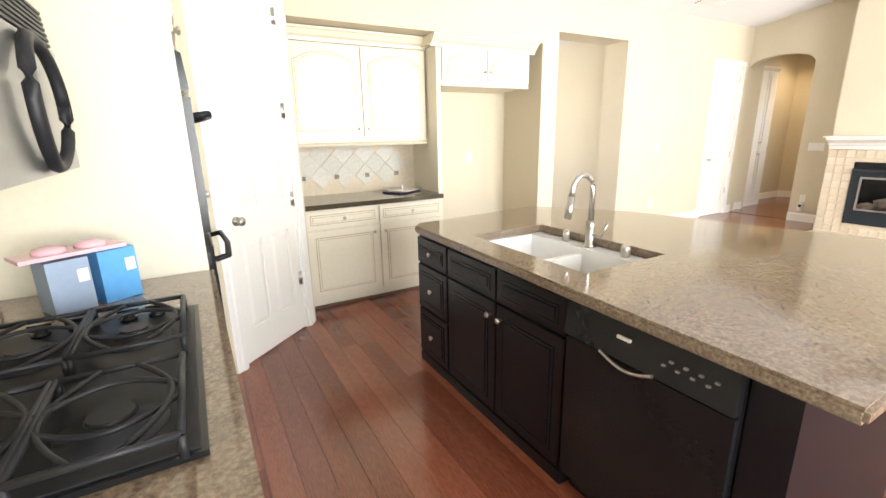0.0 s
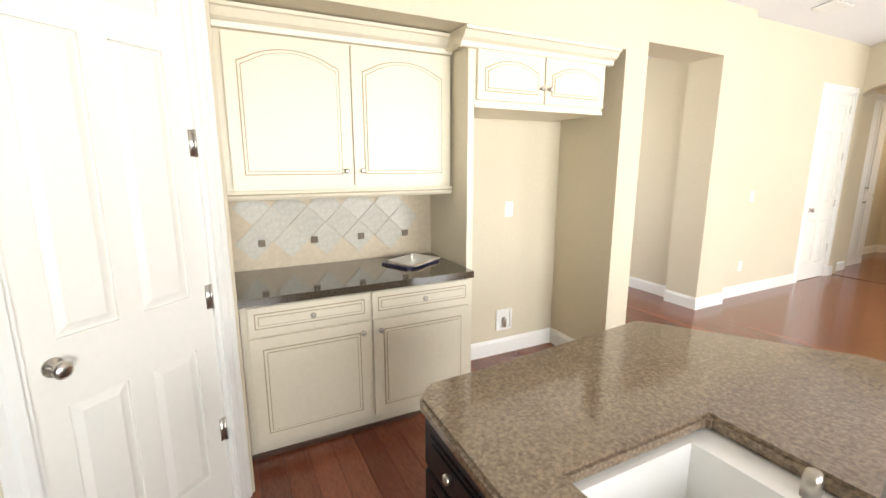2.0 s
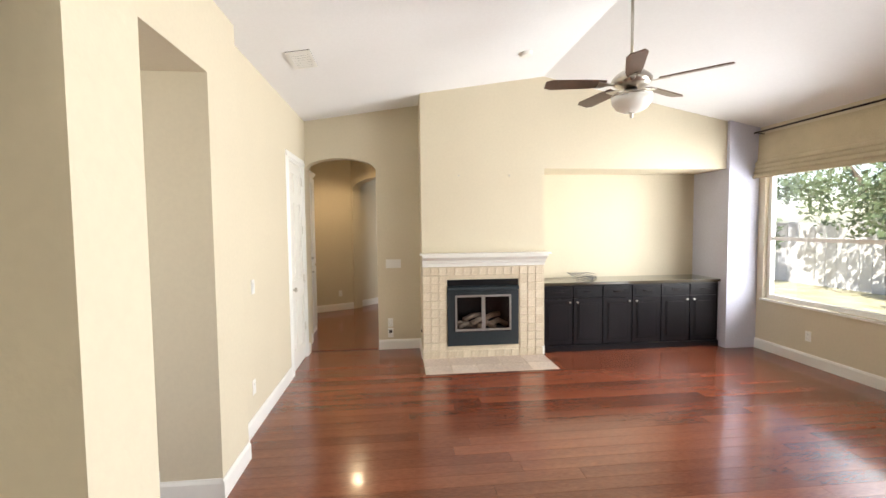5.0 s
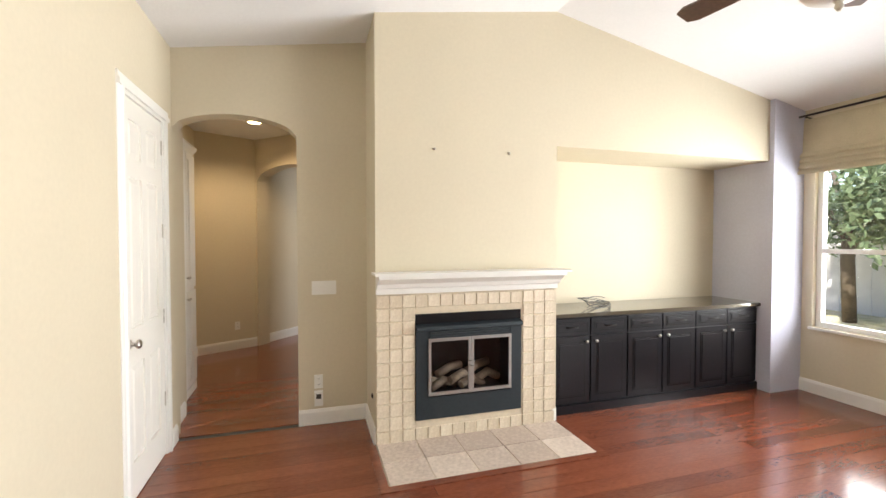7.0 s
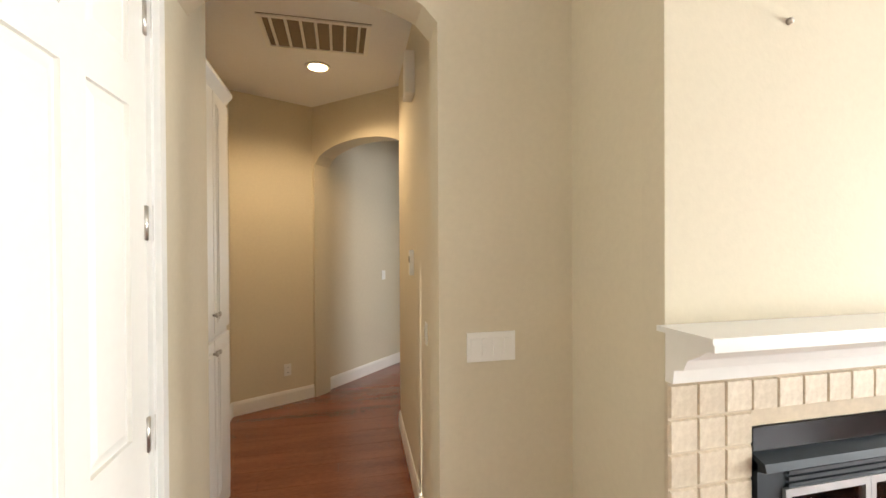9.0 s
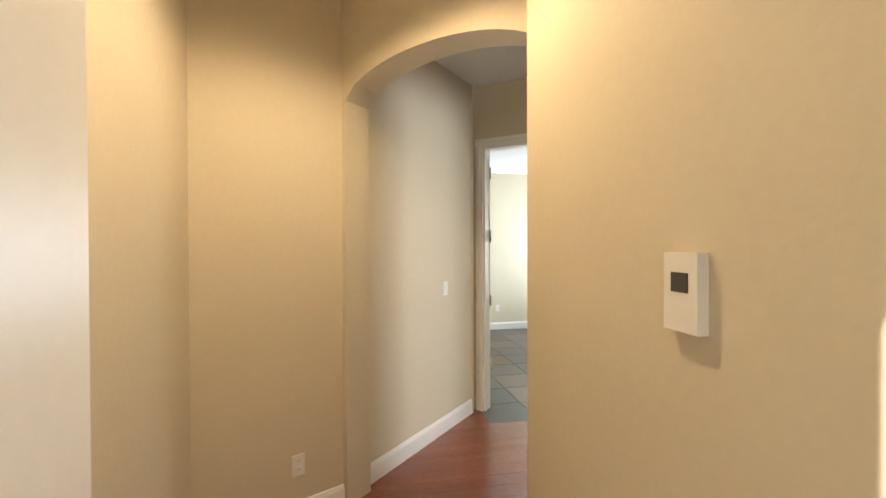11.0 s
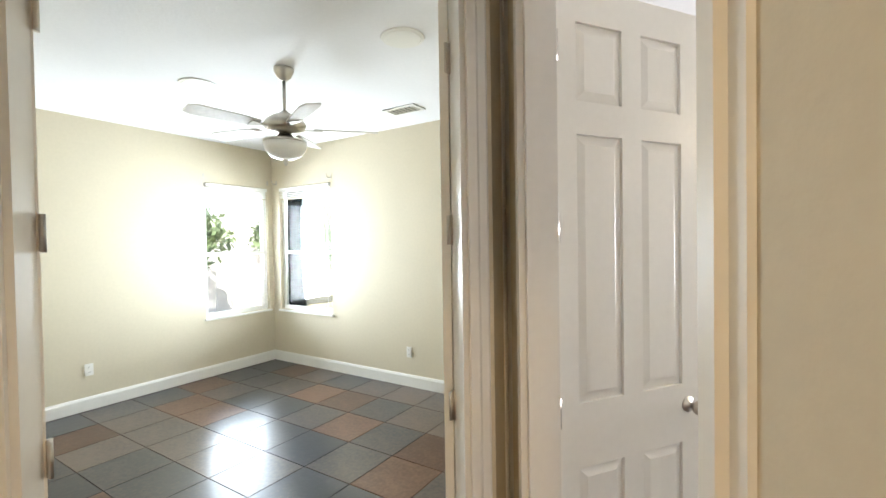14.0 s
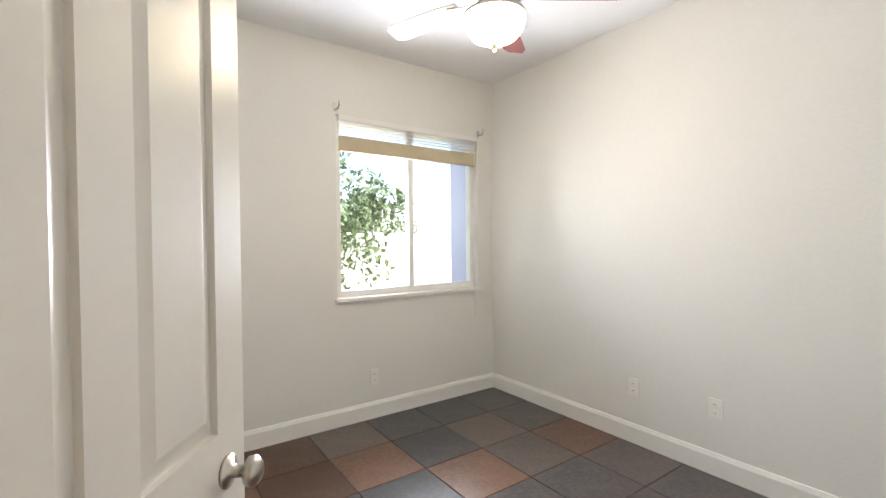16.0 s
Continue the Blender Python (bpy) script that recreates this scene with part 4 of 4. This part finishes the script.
for z0, z1 in ((0.43, 1.0), (1.06, 1.60)):
    d = part("oven_door", box(0.04, -0.03, z0, 0.70, -0.001, z1), BLACKP, e, "black glass oven door", 0.006)
    part("glass", box(0.10, -0.0325, z0 + 0.08, 0.64, -0.029, z1 - 0.15), CHAR, d)
    part("handle", tube([(0.08, -0.03, z1 - 0.07), (0.09, -0.085, z1 - 0.06), (0.37, -0.10, z1 - 0.06), (0.65, -0.085, z1 - 0.06), (0.66, -0.03, z1 - 0.07)], 0.013), IRON, d)
part("latch", lathe([(0.012, 0), (0.02, 0.02), (0.015, 0.03)], 12, at=(0.60, -0.03, 1.16), axis="-y"), NICKEL, e)

e = thing("cooktop_base_cabinet", pose(1.90, 3.25, 0, 0, 0, 90), "cream base cabinets below the cooktop counter", "cabinet")
part("body", box(0, 0.001, 0.10, 1.40, 0.615, 0.868), CREAM, e)
part("toe_kick", box(0, 0.06, 0, 1.40, 0.5, 0.10), CREAM, e)
for i in range(2):
    x0 = 0.1 + i * 0.606
    cab_door(e, x0, 0.71, x0 + 0.60, 0.855, 0.0, CREAM, GLAZE, knob=(x0 + 0.3, 0.78), name="drawer", frame_w=0.03)
    cab_door(e, x0, 0.115, x0 + 0.60, 0.695, 0.0, CREAM, GLAZE, knob=(x0 + 0.54, 0.63))
e = thing("cooktop_counter", pose(1.285, 3.22, 0), "brown granite counter along the kitchen wall", "countertop")
part("top", box(0, 0, 0.87, 0.672, 1.435, 0.91), GRANITE, e, bevel=0.012)
e = thing("gas_cooktop", pose(1.38, 3.41, 0.911), "black glass gas cooktop with curved iron grates and knobs", "cooktop")
part("plate", box(0, 0, 0, 0.51, 0.79, 0.012), BLACKP, e, bevel=0.005)
part("rim", box(0.012, 0.012, 0.0121, 0.498, 0.778, 0.016), IRON, e, bevel=0.002)
for bx, by, r in ((0.14, 0.15, 0.05), (0.36, 0.15, 0.06), (0.14, 0.58, 0.06), (0.36, 0.58, 0.05)):
    b = part("burner", lathe([(r + 0.03, 0.0161), (r + 0.03, 0.019), (r, 0.024), (r, 0.034), (r * 0.7, 0.036), (r * 0.7, 0.042)], 22, at=(bx, by, 0)), IRON, e)
    part("burner_cap", lathe([(r * 0.65, 0.0421), (r * 0.62, 0.05)], 22, at=(bx, by, 0)), IRON, b)
    g = bmesh.new()
    for s in (-1, 1):
        tube([(bx + s * (0.03 + 0.07 * math.sin(math.pi * t / 14)), by - 0.16 + 0.32 * t / 14, 0.062) for t in range(15)], 0.006, g)
        tube([(bx - 0.115 + 0.23 * t / 14, by + s * (0.02 + 0.07 * math.sin(math.pi * t / 14)), 0.062) for t in range(15)], 0.006, g)
        tube([(bx + s * 0.115, by - 0.16, 0.062), (bx + s * 0.115, by + 0.16, 0.062)], 0.007, g)
        for u in (-1, 1):
            tube([(bx + s * 0.115, by + u * 0.16, 0.062), (bx + s * 0.115, by + u * 0.16, 0.017)], 0.007, g)
    tube([(bx - 0.115, by - 0.16, 0.062), (bx + 0.115, by - 0.16, 0.062)], 0.007, g)
    tube([(bx - 0.115, by + 0.16, 0.062), (bx + 0.115, by + 0.16, 0.062)], 0.007, g)
    part("grate", g, IRON, e, "curved black iron grate")
for kx in (0.13, 0.21, 0.33, 0.40):
    k = part("control_knob", lathe([(0.022, 0.016), (0.022, 0.024), (0.014, 0.028), (0.013, 0.04)], 14, at=(kx, 0.745, 0)), BLACKP, e)
    part("grip", box(kx - 0.026, 0.741, 0.03, kx + 0.026, 0.749, 0.048), BLACKP, k)
e = thing("microwave", pose(1.66, 3.50, -0.09, 0, 0, 90), "grey over-range microwave with a dark oval handle", "microwave")
part("body", box(0, 0.03, 1.45, 0.76, 0.378, 1.87), STEEL, e, bevel=0.008)
part("front", box(0.01, 0.0, 1.46, 0.75, 0.029, 1.76), STEEL, e, bevel=0.01)
for i in range(7):
    part("vent_slat", box(0.02, 0.004 + 0.001 * i, 1.77 + i * 0.013, 0.74, 0.03, 1.777 + i * 0.013), CHAR, e)
part("handle", tube([(0.44 + 0.125 * math.cos(a), -0.014 - 0.012 * abs(math.cos(a)), 1.612 + 0.135 * math.sin(a)) for a in [i * math.pi / 14 for i in range(29)]], 0.014), IRON, e, "dark oval handle")
part("window", box(0.06, -0.003, 1.51, 0.48, 0.002, 1.72), STEEL, e)
e = thing("microwave_cabinet", pose(1.61, 3.50, -0.09, 0, 0, 90), "cream cabinet above the microwave", "cabinet")
part("body", box(0, 0.0, 1.872, 0.76, 0.328, 2.3), CREAM, e)
cab_door(e, 0.01, 1.88, 0.378, 2.29, 0.0, CREAM, GLAZE, knob=(0.35, 1.93))
cab_door(e, 0.382, 1.88, 0.75, 2.29, 0.0, CREAM, GLAZE, knob=(0.41, 1.93))
for name, x, y, mt, lab, h in (("carton", 1.525, 4.42, GREYBOX, "small blue-grey cardboard carton on the counter", 0.17), ("carton", 1.645, 4.485, BLUEBOX, "small bright blue cardboard carton on the counter", 0.175)):
    e = thing(name, pose(x, y, 0.911, 0, 0, 30), lab, "box")
    part("carton_body", box(-0.056, -0.056, 0, 0.056, 0.056, h), mt, e, bevel=0.002)
    part("flap", box(-0.055, -0.055, h, 0.055, 0.055, h + 0.002), mt, e)
    part("label", box(0.02, -0.0568, h * 0.55, 0.05, -0.0562, h * 0.8), PLATE, e)
e = thing("blister_pack", pose(1.56, 4.44, 1.0925, 0, 0, 28), "flat pink plastic pack resting across the two cartons", "pack")
part("tray", box(-0.15, -0.06, 0, 0.13, 0.06, 0.012), PINK, e, bevel=0.004)
for x in (-0.06, 0.05):
    part("dome", lathe([(0.045, 0.012), (0.042, 0.025), (0.02, 0.032), (0.005, 0.033)], 16, at=(x, 0, 0)), PINK, e)

# ---- island ----
outline = [(3.00, 2.88), (4.78, 2.88), (4.78, 3.4), (4.50, 4.56), (4.12, 5.12), (4.08, 5.14), (3.30, 5.06), (3.115, 5.05), (3.055, 4.98)]
hole = (3.21, 3.79, 3.69, 4.57)
e = thing("island_countertop", pose(0, 0, 0), "brown speckled granite island countertop with a sink cut-out", "countertop")
bm = bmesh.new()
ov = [bm.verts.new((x, y, 0.91)) for x, y in outline]
hv = [bm.verts.new(p) for p in ((hole[0], hole[1], 0.91), (hole[2], hole[1], 0.91), (hole[2], hole[3], 0.91), (hole[0], hole[3], 0.91))]
eds = [bm.edges.new((a[i], a[(i + 1) % len(a)])) for a in (ov, hv) for i in range(len(a))]
bmesh.ops.triangle_fill(bm, use_beauty=True, edges=eds)
for f in [f for f in bm.faces if hole[0] < f.calc_center_median().x < hole[2] and hole[1] < f.calc_center_median().y < hole[3] and all(v in hv for v in f.verts)]:
    bm.faces.remove(f)
ext = bmesh.ops.extrude_face_region(bm, geom=bm.faces[:])
bmesh.ops.translate(bm, verts=[v for v in ext["geom"] if isinstance(v, bmesh.types.BMVert)], vec=(0, 0, -0.042))
bmesh.ops.recalc_face_normals(bm, faces=bm.faces[:])
part("slab", bm, GRANITE, e, bevel=0.010)
e = thing("kitchen_sink", pose(0, 0, 0), "white porcelain double-bowl kitchen sink set in the island", "sink")
bm = bmesh.new()
x0, y0, x1, y1 = 3.195, 3.775, 3.705, 4.585
for b in ((x0, y0, 0.66, x1, y0 + 0.03, 0.867), (x0, y1 - 0.03, 0.66, x1, y1, 0.867), (x0, y0 + 0.03, 0.66, x0 + 0.03, y1 - 0.03, 0.867), (x1 - 0.10, y0 + 0.03, 0.66, x1, y1 - 0.03, 0.867), (x0 + 0.03, 4.17, 0.66, x1 - 0.10, 4.20, 0.835)):
    box(*b, bm)
part("basin", bm, PORC, e, bevel=0.012)
part("basin_floor", box(x0, y0, 0.645, x1, y1, 0.662), PORC, e)
for cy in (3.99, 4.39):
    part("drain", lathe([(0.045, 0.6621), (0.04, 0.666), (0.012, 0.664)], 20, at=(3.44, cy, 0)), NICKEL, e)
e = thing("kitchen_faucet", pose(3.652, 4.17, 0.866, 0, 0, 180), "brushed nickel pull-down kitchen faucet on the sink deck", "faucet")
part("base", lathe([(0.032, 0), (0.032, 0.012), (0.022, 0.02), (0.02, 0.10), (0.024, 0.12), (0.016, 0.14)], 18), NICKEL, e)
arc = [(0, 0, 0.13), (0, 0, 0.30)] + [(0.07 - 0.07 * math.cos(a), 0, 0.30 + 0.07 * math.sin(a)) for a in [i * math.pi / 12 for i in range(1, 13)]] + [(0.145, 0, 0.27)]
part("spout", tube(arc, 0.013, steps=12), NICKEL, e)
part("spray_head", tube([(0.145, 0, 0.272), (0.155, 0, 0.21), (0.165, 0, 0.165)], 0.019, steps=12), NICKEL, e)
part("lever", tube([(0, 0.0, 0.07), (0, 0.06, 0.065), (-0.0, 0.085, 0.09), (-0.0, 0.10, 0.14)], 0.008), NICKEL, e)
for nm, dy, h, r in (("soap_dispenser", 0.16, 0.06, 0.018), ("air_gap_cap", -0.22, 0.055, 0.022)):
    s = thing(nm, pose(3.652, 4.17 + dy, 0.866), "brushed nickel " + nm.replace("_", " ") + " on the sink deck", "fitting")
    part("cap", lathe([(r, 0), (r, h * 0.7), (r * 0.8, h), (r * 0.3, h + 0.004)], 16), NICKEL, s)

e = thing("island_cabinet", pose(3.105, 5.02, 0, 0, 0, -90), "black wooden island cabinet with drawers and doors", "cabinet")
part("body", box(0, 0.001, 0.06, 0.10, 0.9, 0.866), BLACKW, e)
part("body", box(0.10, 0.001, 0.06, 1.272, 0.10, 0.866), BLACKW, e)
part("body", box(0.10, 0.70, 0.06, 2.01, 0.9, 0.866), BLACKW, e)
part("end_panel", box(1.895, 0.001, 0.0, 2.01, 0.7, 0.866), BLACKW, e)
part("base", box(0, -0.012, 0, 1.272, 0.09, 0.06), BLACKW, e, bevel=0.004)
for z0, z1 in ((0.68, 0.84), (0.39, 0.67), (0.08, 0.38)):
    cab_door(e, 0.01, z0, 0.365, z1, 0.0, BLACKW, BLACKP, knob=(0.19, (z0 + z1) / 2), name="drawer", frame_w=0.04)
for x0, kx in ((0.375, 0.78), (0.825, 0.865)):
    cab_door(e, x0, 0.68, x0 + 0.445, 0.84, 0.0, BLACKW, BLACKP, name="drawer", frame_w=0.04)
    cab_door(e, x0, 0.08, x0 + 0.445, 0.67, 0.0, BLACKW, BLACKP, knob=(kx, 0.60))
e = thing("dishwasher", pose(3.105, 3.745, 0, 0, 0, -90), "black built-in dishwasher with a recessed handle", "dishwasher")
part("body", box(0.005, 0.0, 0.08, 0.615, 0.60, 0.86), BLACKP, e)
part("door", box(0.01, -0.03, 0.10, 0.61, -0.001, 0.70), BLACKP, e, bevel=0.006)
part("control_panel", prism([(-0.001, 0.705), (-0.045, 0.715), (-0.03, 0.845), (-0.001, 0.85)], "x", 0.01, 0.61), BLACKP, e)
part("handle", tube([(0.18 + 0.2 * t / 10, -0.05, 0.72 - 0.03 * math.sin(math.pi * t / 10)) for t in range(11)], 0.006), NICKEL, e)
part("badge", box(0.24, -0.045, 0.79, 0.29, -0.037, 0.80), PLATE, e)
for i in range(8):
    part("button", box(0.40 + i * 0.022, -0.044, 0.765 + 0.02 * (i % 2), 0.412 + i * 0.022, -0.034, 0.771 + 0.02 * (i % 2)), STEEL, e)
part("toe_kick", box(0.01, 0.03, 0, 0.61, 0.1, 0.079), BLACKP, e)

# ---- outside ----
slab("ground", [(-80, -80), (120, -80), (120, 80), (-80, 80)], -0.30, 0.15, LAWN, "dry sunlit lawn around the house", "ground")
e = thing("garden_fence", pose(0, 0, -0.15), "weathered grey board fence at the end of the garden", "fence")
for i in range(90):
    part("board", box(2 + i * 0.30, -6.0, 0, 2.285 + i * 0.30, -5.97, 1.75 + 0.02 * (i % 3)), FENCE, e)
for i in range(40):
    part("board", box(24.0, -5.9 + i * 0.40, 0, 24.03, -5.52 + i * 0.40, 1.75 + 0.02 * (i % 3)), FENCE, e)
e = thing("neighbour_wall", pose(9.6, 0.2, -0.15), "pale stucco wall of the house outside the office window", "house")
part("wall", box(0.0, 0.73, 0, 0.9, 1.22, 3.2), STUCCO, e)
part("roof", box(-0.1, 0.63, 3.2, 1.0, 1.22, 3.35), FENCE, e)


def leaf_cloud(rx, ry, rz, cz, count, seed, size=0.16):
    r = random.Random(seed)
    verts, faces = [], []
    lumps = [(r.gauss(0, 0.5) * rx, r.gauss(0, 0.5) * ry, cz + r.gauss(0, 0.45) * rz, r.uniform(0.25, 0.5) * rx) for _ in range(16)]
    for _ in range(count):
        lx, ly, lz, lr = r.choice(lumps)
        d = Vector((r.gauss(0, 1), r.gauss(0, 1), r.gauss(0, 0.8))).normalized() * lr * r.uniform(0.6, 1.05)
        c = Vector((lx, ly, lz)) + d
        a, b = Vector((r.gauss(0, 1), r.gauss(0, 1), r.gauss(0, 1))).normalized(), Vector((r.gauss(0, 1), r.gauss(0, 1), r.gauss(0, 1))).normalized()
        s = size * r.uniform(0.6, 1.3)
        k = len(verts)
        verts += [c, c + a * s * 0.5 + b * s * 0.28, c + a * s, c + a * s * 0.5 - b * s * 0.28]
        faces.append((k, k + 1, k + 2, k + 3))
    me = bpy.data.meshes.new("crown")
    me.from_pydata([tuple(v) for v in verts], [], faces)
    me.materials.append(LEAF)
    return me


def tree(x, y, h, seed):
    e = thing("garden_tree", pose(x, y, -0.15), "leafy green tree in the garden outside", "tree", "garden trees")
    bm = tube([(0, 0, 0), (0.05, 0.02, h * 0.3), (-0.03, 0.06, h * 0.55)], 0.12)
    for k in range(4):
        a = k * 1.6 + seed
        tube([(0, 0.02, h * 0.35), (0.4 * math.cos(a), 0.4 * math.sin(a), h * 0.55), (0.9 * math.cos(a), 0.9 * math.sin(a), h * 0.75)], 0.05, bm, 6)
    part("trunk", bm, BARK, e)
    c = new("crown", leaf_cloud(h * 0.42, h * 0.42, h * 0.30, h * 0.62, 5200, seed))
    c.parent = e


for i, (x, y, h) in enumerate(((10.9, -4.2, 3.8), (12.4, -4.6, 4.2), (7.6, -8.0, 3.2), (16.6, -4.2, 3.6), (22.6, -2.2, 2.8), (23.0, 1.2, 3.0))):
    tree(x, y, h, i + 3)

# ---- small wall and floor pieces ----
rng = random.Random(21)
splash = tagged(link_mesh("backsplash", box(2.645, 6.766, 0.91, 3.93, 6.779, 1.40), GROUT), "pale diagonal stone backsplash with bronze accents", "backsplash", kind="structure")
sq = prism([(0, -0.104), (0.104, 0), (0, 0.104), (-0.104, 0)], "y", -0.006, 0.0)
sq_me = bpy.data.meshes.new("tile")
sq.to_mesh(sq_me)
sq.free()
sq_me.materials.append(SPLASH)
for i in range(13):
    for j in range(5):
        x = 2.66 + i * 0.1065
        z = 0.965 + j * 0.1065
        if (i + j) % 2 == 0 and 2.75 < x < 3.83 and 1.0 < z < 1.32:
            t = new("tile", sq_me)
            t.matrix_world = pose(x, 6.766, z)
            t.parent = splash
for x in (2.81, 3.12, 3.42, 3.73):
    t = link_mesh("accent_tile", box(x - 0.02, 6.752, 1.05, x + 0.02, 6.7665, 1.09), ACCENT, splash, "small bronze accent tile")


def tile_mesh(w, d, h, mat, name="tile", b=0.002):
    bm = bmesh.new()
    lo = [bm.verts.new(p) for p in ((0, 0, 0), (w, 0, 0), (w, d, 0), (0, d, 0))]
    hi = [bm.verts.new(p) for p in ((b, b, h), (w - b, b, h), (w - b, d - b, h), (b, d - b, h))]
    bm.faces.new(hi)
    for i in range(4):
        bm.faces.new((lo[i], lo[(i + 1) % 4], hi[(i + 1) % 4], hi[i]))
    me = bpy.data.meshes.new(name)
    bm.to_mesh(me)
    bm.free()
    me.materials.append(mat)
    return me


fire = bpy.data.objects["fireplace"]
TW = 0.1035
t_me = tile_mesh(TW - 0.006, TW - 0.006, 0.008, TRAV, b=0.004)
for j in range(11):
    for x0, n in ((0.002, 3), (1.215, 3)):
        for i in range(n):
            t = new("tile", t_me)
            t.parent = fire
            t.matrix_local = pose(x0 + i * (TW - 0.004), -0.012, 0.003 + j * TW, 90)
for i in range(9):
    for z in (1.035, 0.985, 0.003, 0.055):
        if z in (1.035, 0.003):
            t = new("tile", t_me)
            t.parent = fire
            t.matrix_local = pose(0.30 + i * 0.1005, -0.012, z, 90)
e = thing("hearth", pose(9.06, 3.86, 0), "flush hearth of square beige stone tiles with a wooden edge", "hearth", kind="structure")
part("bed", box(0.0, 0, -0.005, 0.585, 1.53, 0.004), GROUT, e)
h_me = tile_mesh(0.283, 0.30, 0.006, HEARTH, b=0.002)
for i in range(2):
    for j in range(5):
        t = new("tile", h_me)
        t.parent = e
        t.matrix_local = pose(0.004 + i * 0.289, 0.003 + j * 0.305, 0.004)
part("edge_strip", box(-0.06, -0.06, -0.005, -0.001, 1.59, 0.010), WOODF, e, bevel=0.003)
part("edge_strip", box(-0.001, -0.06, -0.005, 0.585, -0.001, 0.010), WOODF, e, bevel=0.003)
part("edge_strip", box(-0.001, 1.531, -0.005, 0.585, 1.59, 0.010), WOODF, e, bevel=0.003)

floor = bpy.data.objects["floor"]
PW = 0.127
p_me = [tile_mesh(PW - 0.0006, ln - 0.0006, 0.006, WOODF, "plank", 0.0006) for ln in (1.0, 1.5, 2.0, 2.4)]
count = 0
for i in range(int(8.95 / PW)):
    x, y = 1.27 + i * PW, 0.95 - rng.uniform(0, 0.9)
    while y < 6.9:
        k = rng.choice((2, 3, 3, 3))
        t = new("plank", p_me[k])
        t.parent = floor
        t.matrix_world = pose(x, y, -0.0058)
        y += (1.0, 1.5, 2.0, 2.4)[k]
        count += 1
bm = bmesh.new()


def plank_field(x0, x1, y0, y1):
    for i in range(int((x1 - x0) / PW) + 1):
        y = y0 - rng.uniform(0, 1)
        while y < y1:
            n = rng.choice((1.0, 1.5, 2.0))
            box(x0 + i * PW, y, -0.0058, x0 + i * PW + PW - 0.0012, min(y + n - 0.0012, y1), -0.0001 - 0.0003 * (i % 2), bm)
            y += n


plank_field(4.6, 7.1, 7.0, 9.6)
plank_field(10.23, 12.6, 5.75, 7.3)
for i in range(15):
    xa = 12.6 + i * PW
    lo = max(4.3 + 0.0, 5.78 - (xa - 12.36) * 1.24) if xa < 13.6 else 4.12 + (xa - 13.55) * 1.3
    hi = 7.3 if xa < 12.9 else max(lo + 0.05, 7.3 - (xa - 12.9) * 1.02)
    box(xa, lo, -0.0058, xa + PW - 0.0012, hi, -0.0003, bm)
tagged(link_mesh("hall_planks", bm, WOODF, floor), "glossy cherry planks of the hall floor", kind="stuff")

TS = 0.44
s_me, r_me = tile_mesh(TS - 0.004, TS - 0.004, 0.006, SLATE, b=0.002), tile_mesh(TS - 0.004, TS - 0.004, 0.006, RUST, b=0.002)


def inside(px, py, poly):
    c = False
    for (xa, ya), (xb, yb) in zip(poly, poly[1:] + poly[:1]):
        if (ya > py) != (yb > py) and px < (xb - xa) * (py - ya) / (yb - ya) + xa:
            c = not c
    return c


for fname, poly, x0, y0, nx, ny in (("floor_bedroom", [(13.80, 1.7), (18.3, 1.7), (18.3, 6.4), (14.45, 6.4), (14.45, 5.50), (13.70, 4.42)], 13.72, 1.86, 11, 10), ("floor_office", [(10.4, 1.3), (13.8, 1.3), (13.8, 4.1), (12.33, 5.62), (10.4, 5.62)], 10.49, 1.58, 8, 10)):
    fl = bpy.data.objects[fname]
    for i in range(nx):
        for j in range(ny):
            x, y = x0 + i * TS, y0 + j * TS
            if inside(x + TS / 2, y + TS / 2, poly):
                t = new("tile", r_me if rng.random() < 0.3 else s_me)
                t.parent = fl
                t.matrix_world = pose(x + 0.003, y + 0.003, -0.0062)
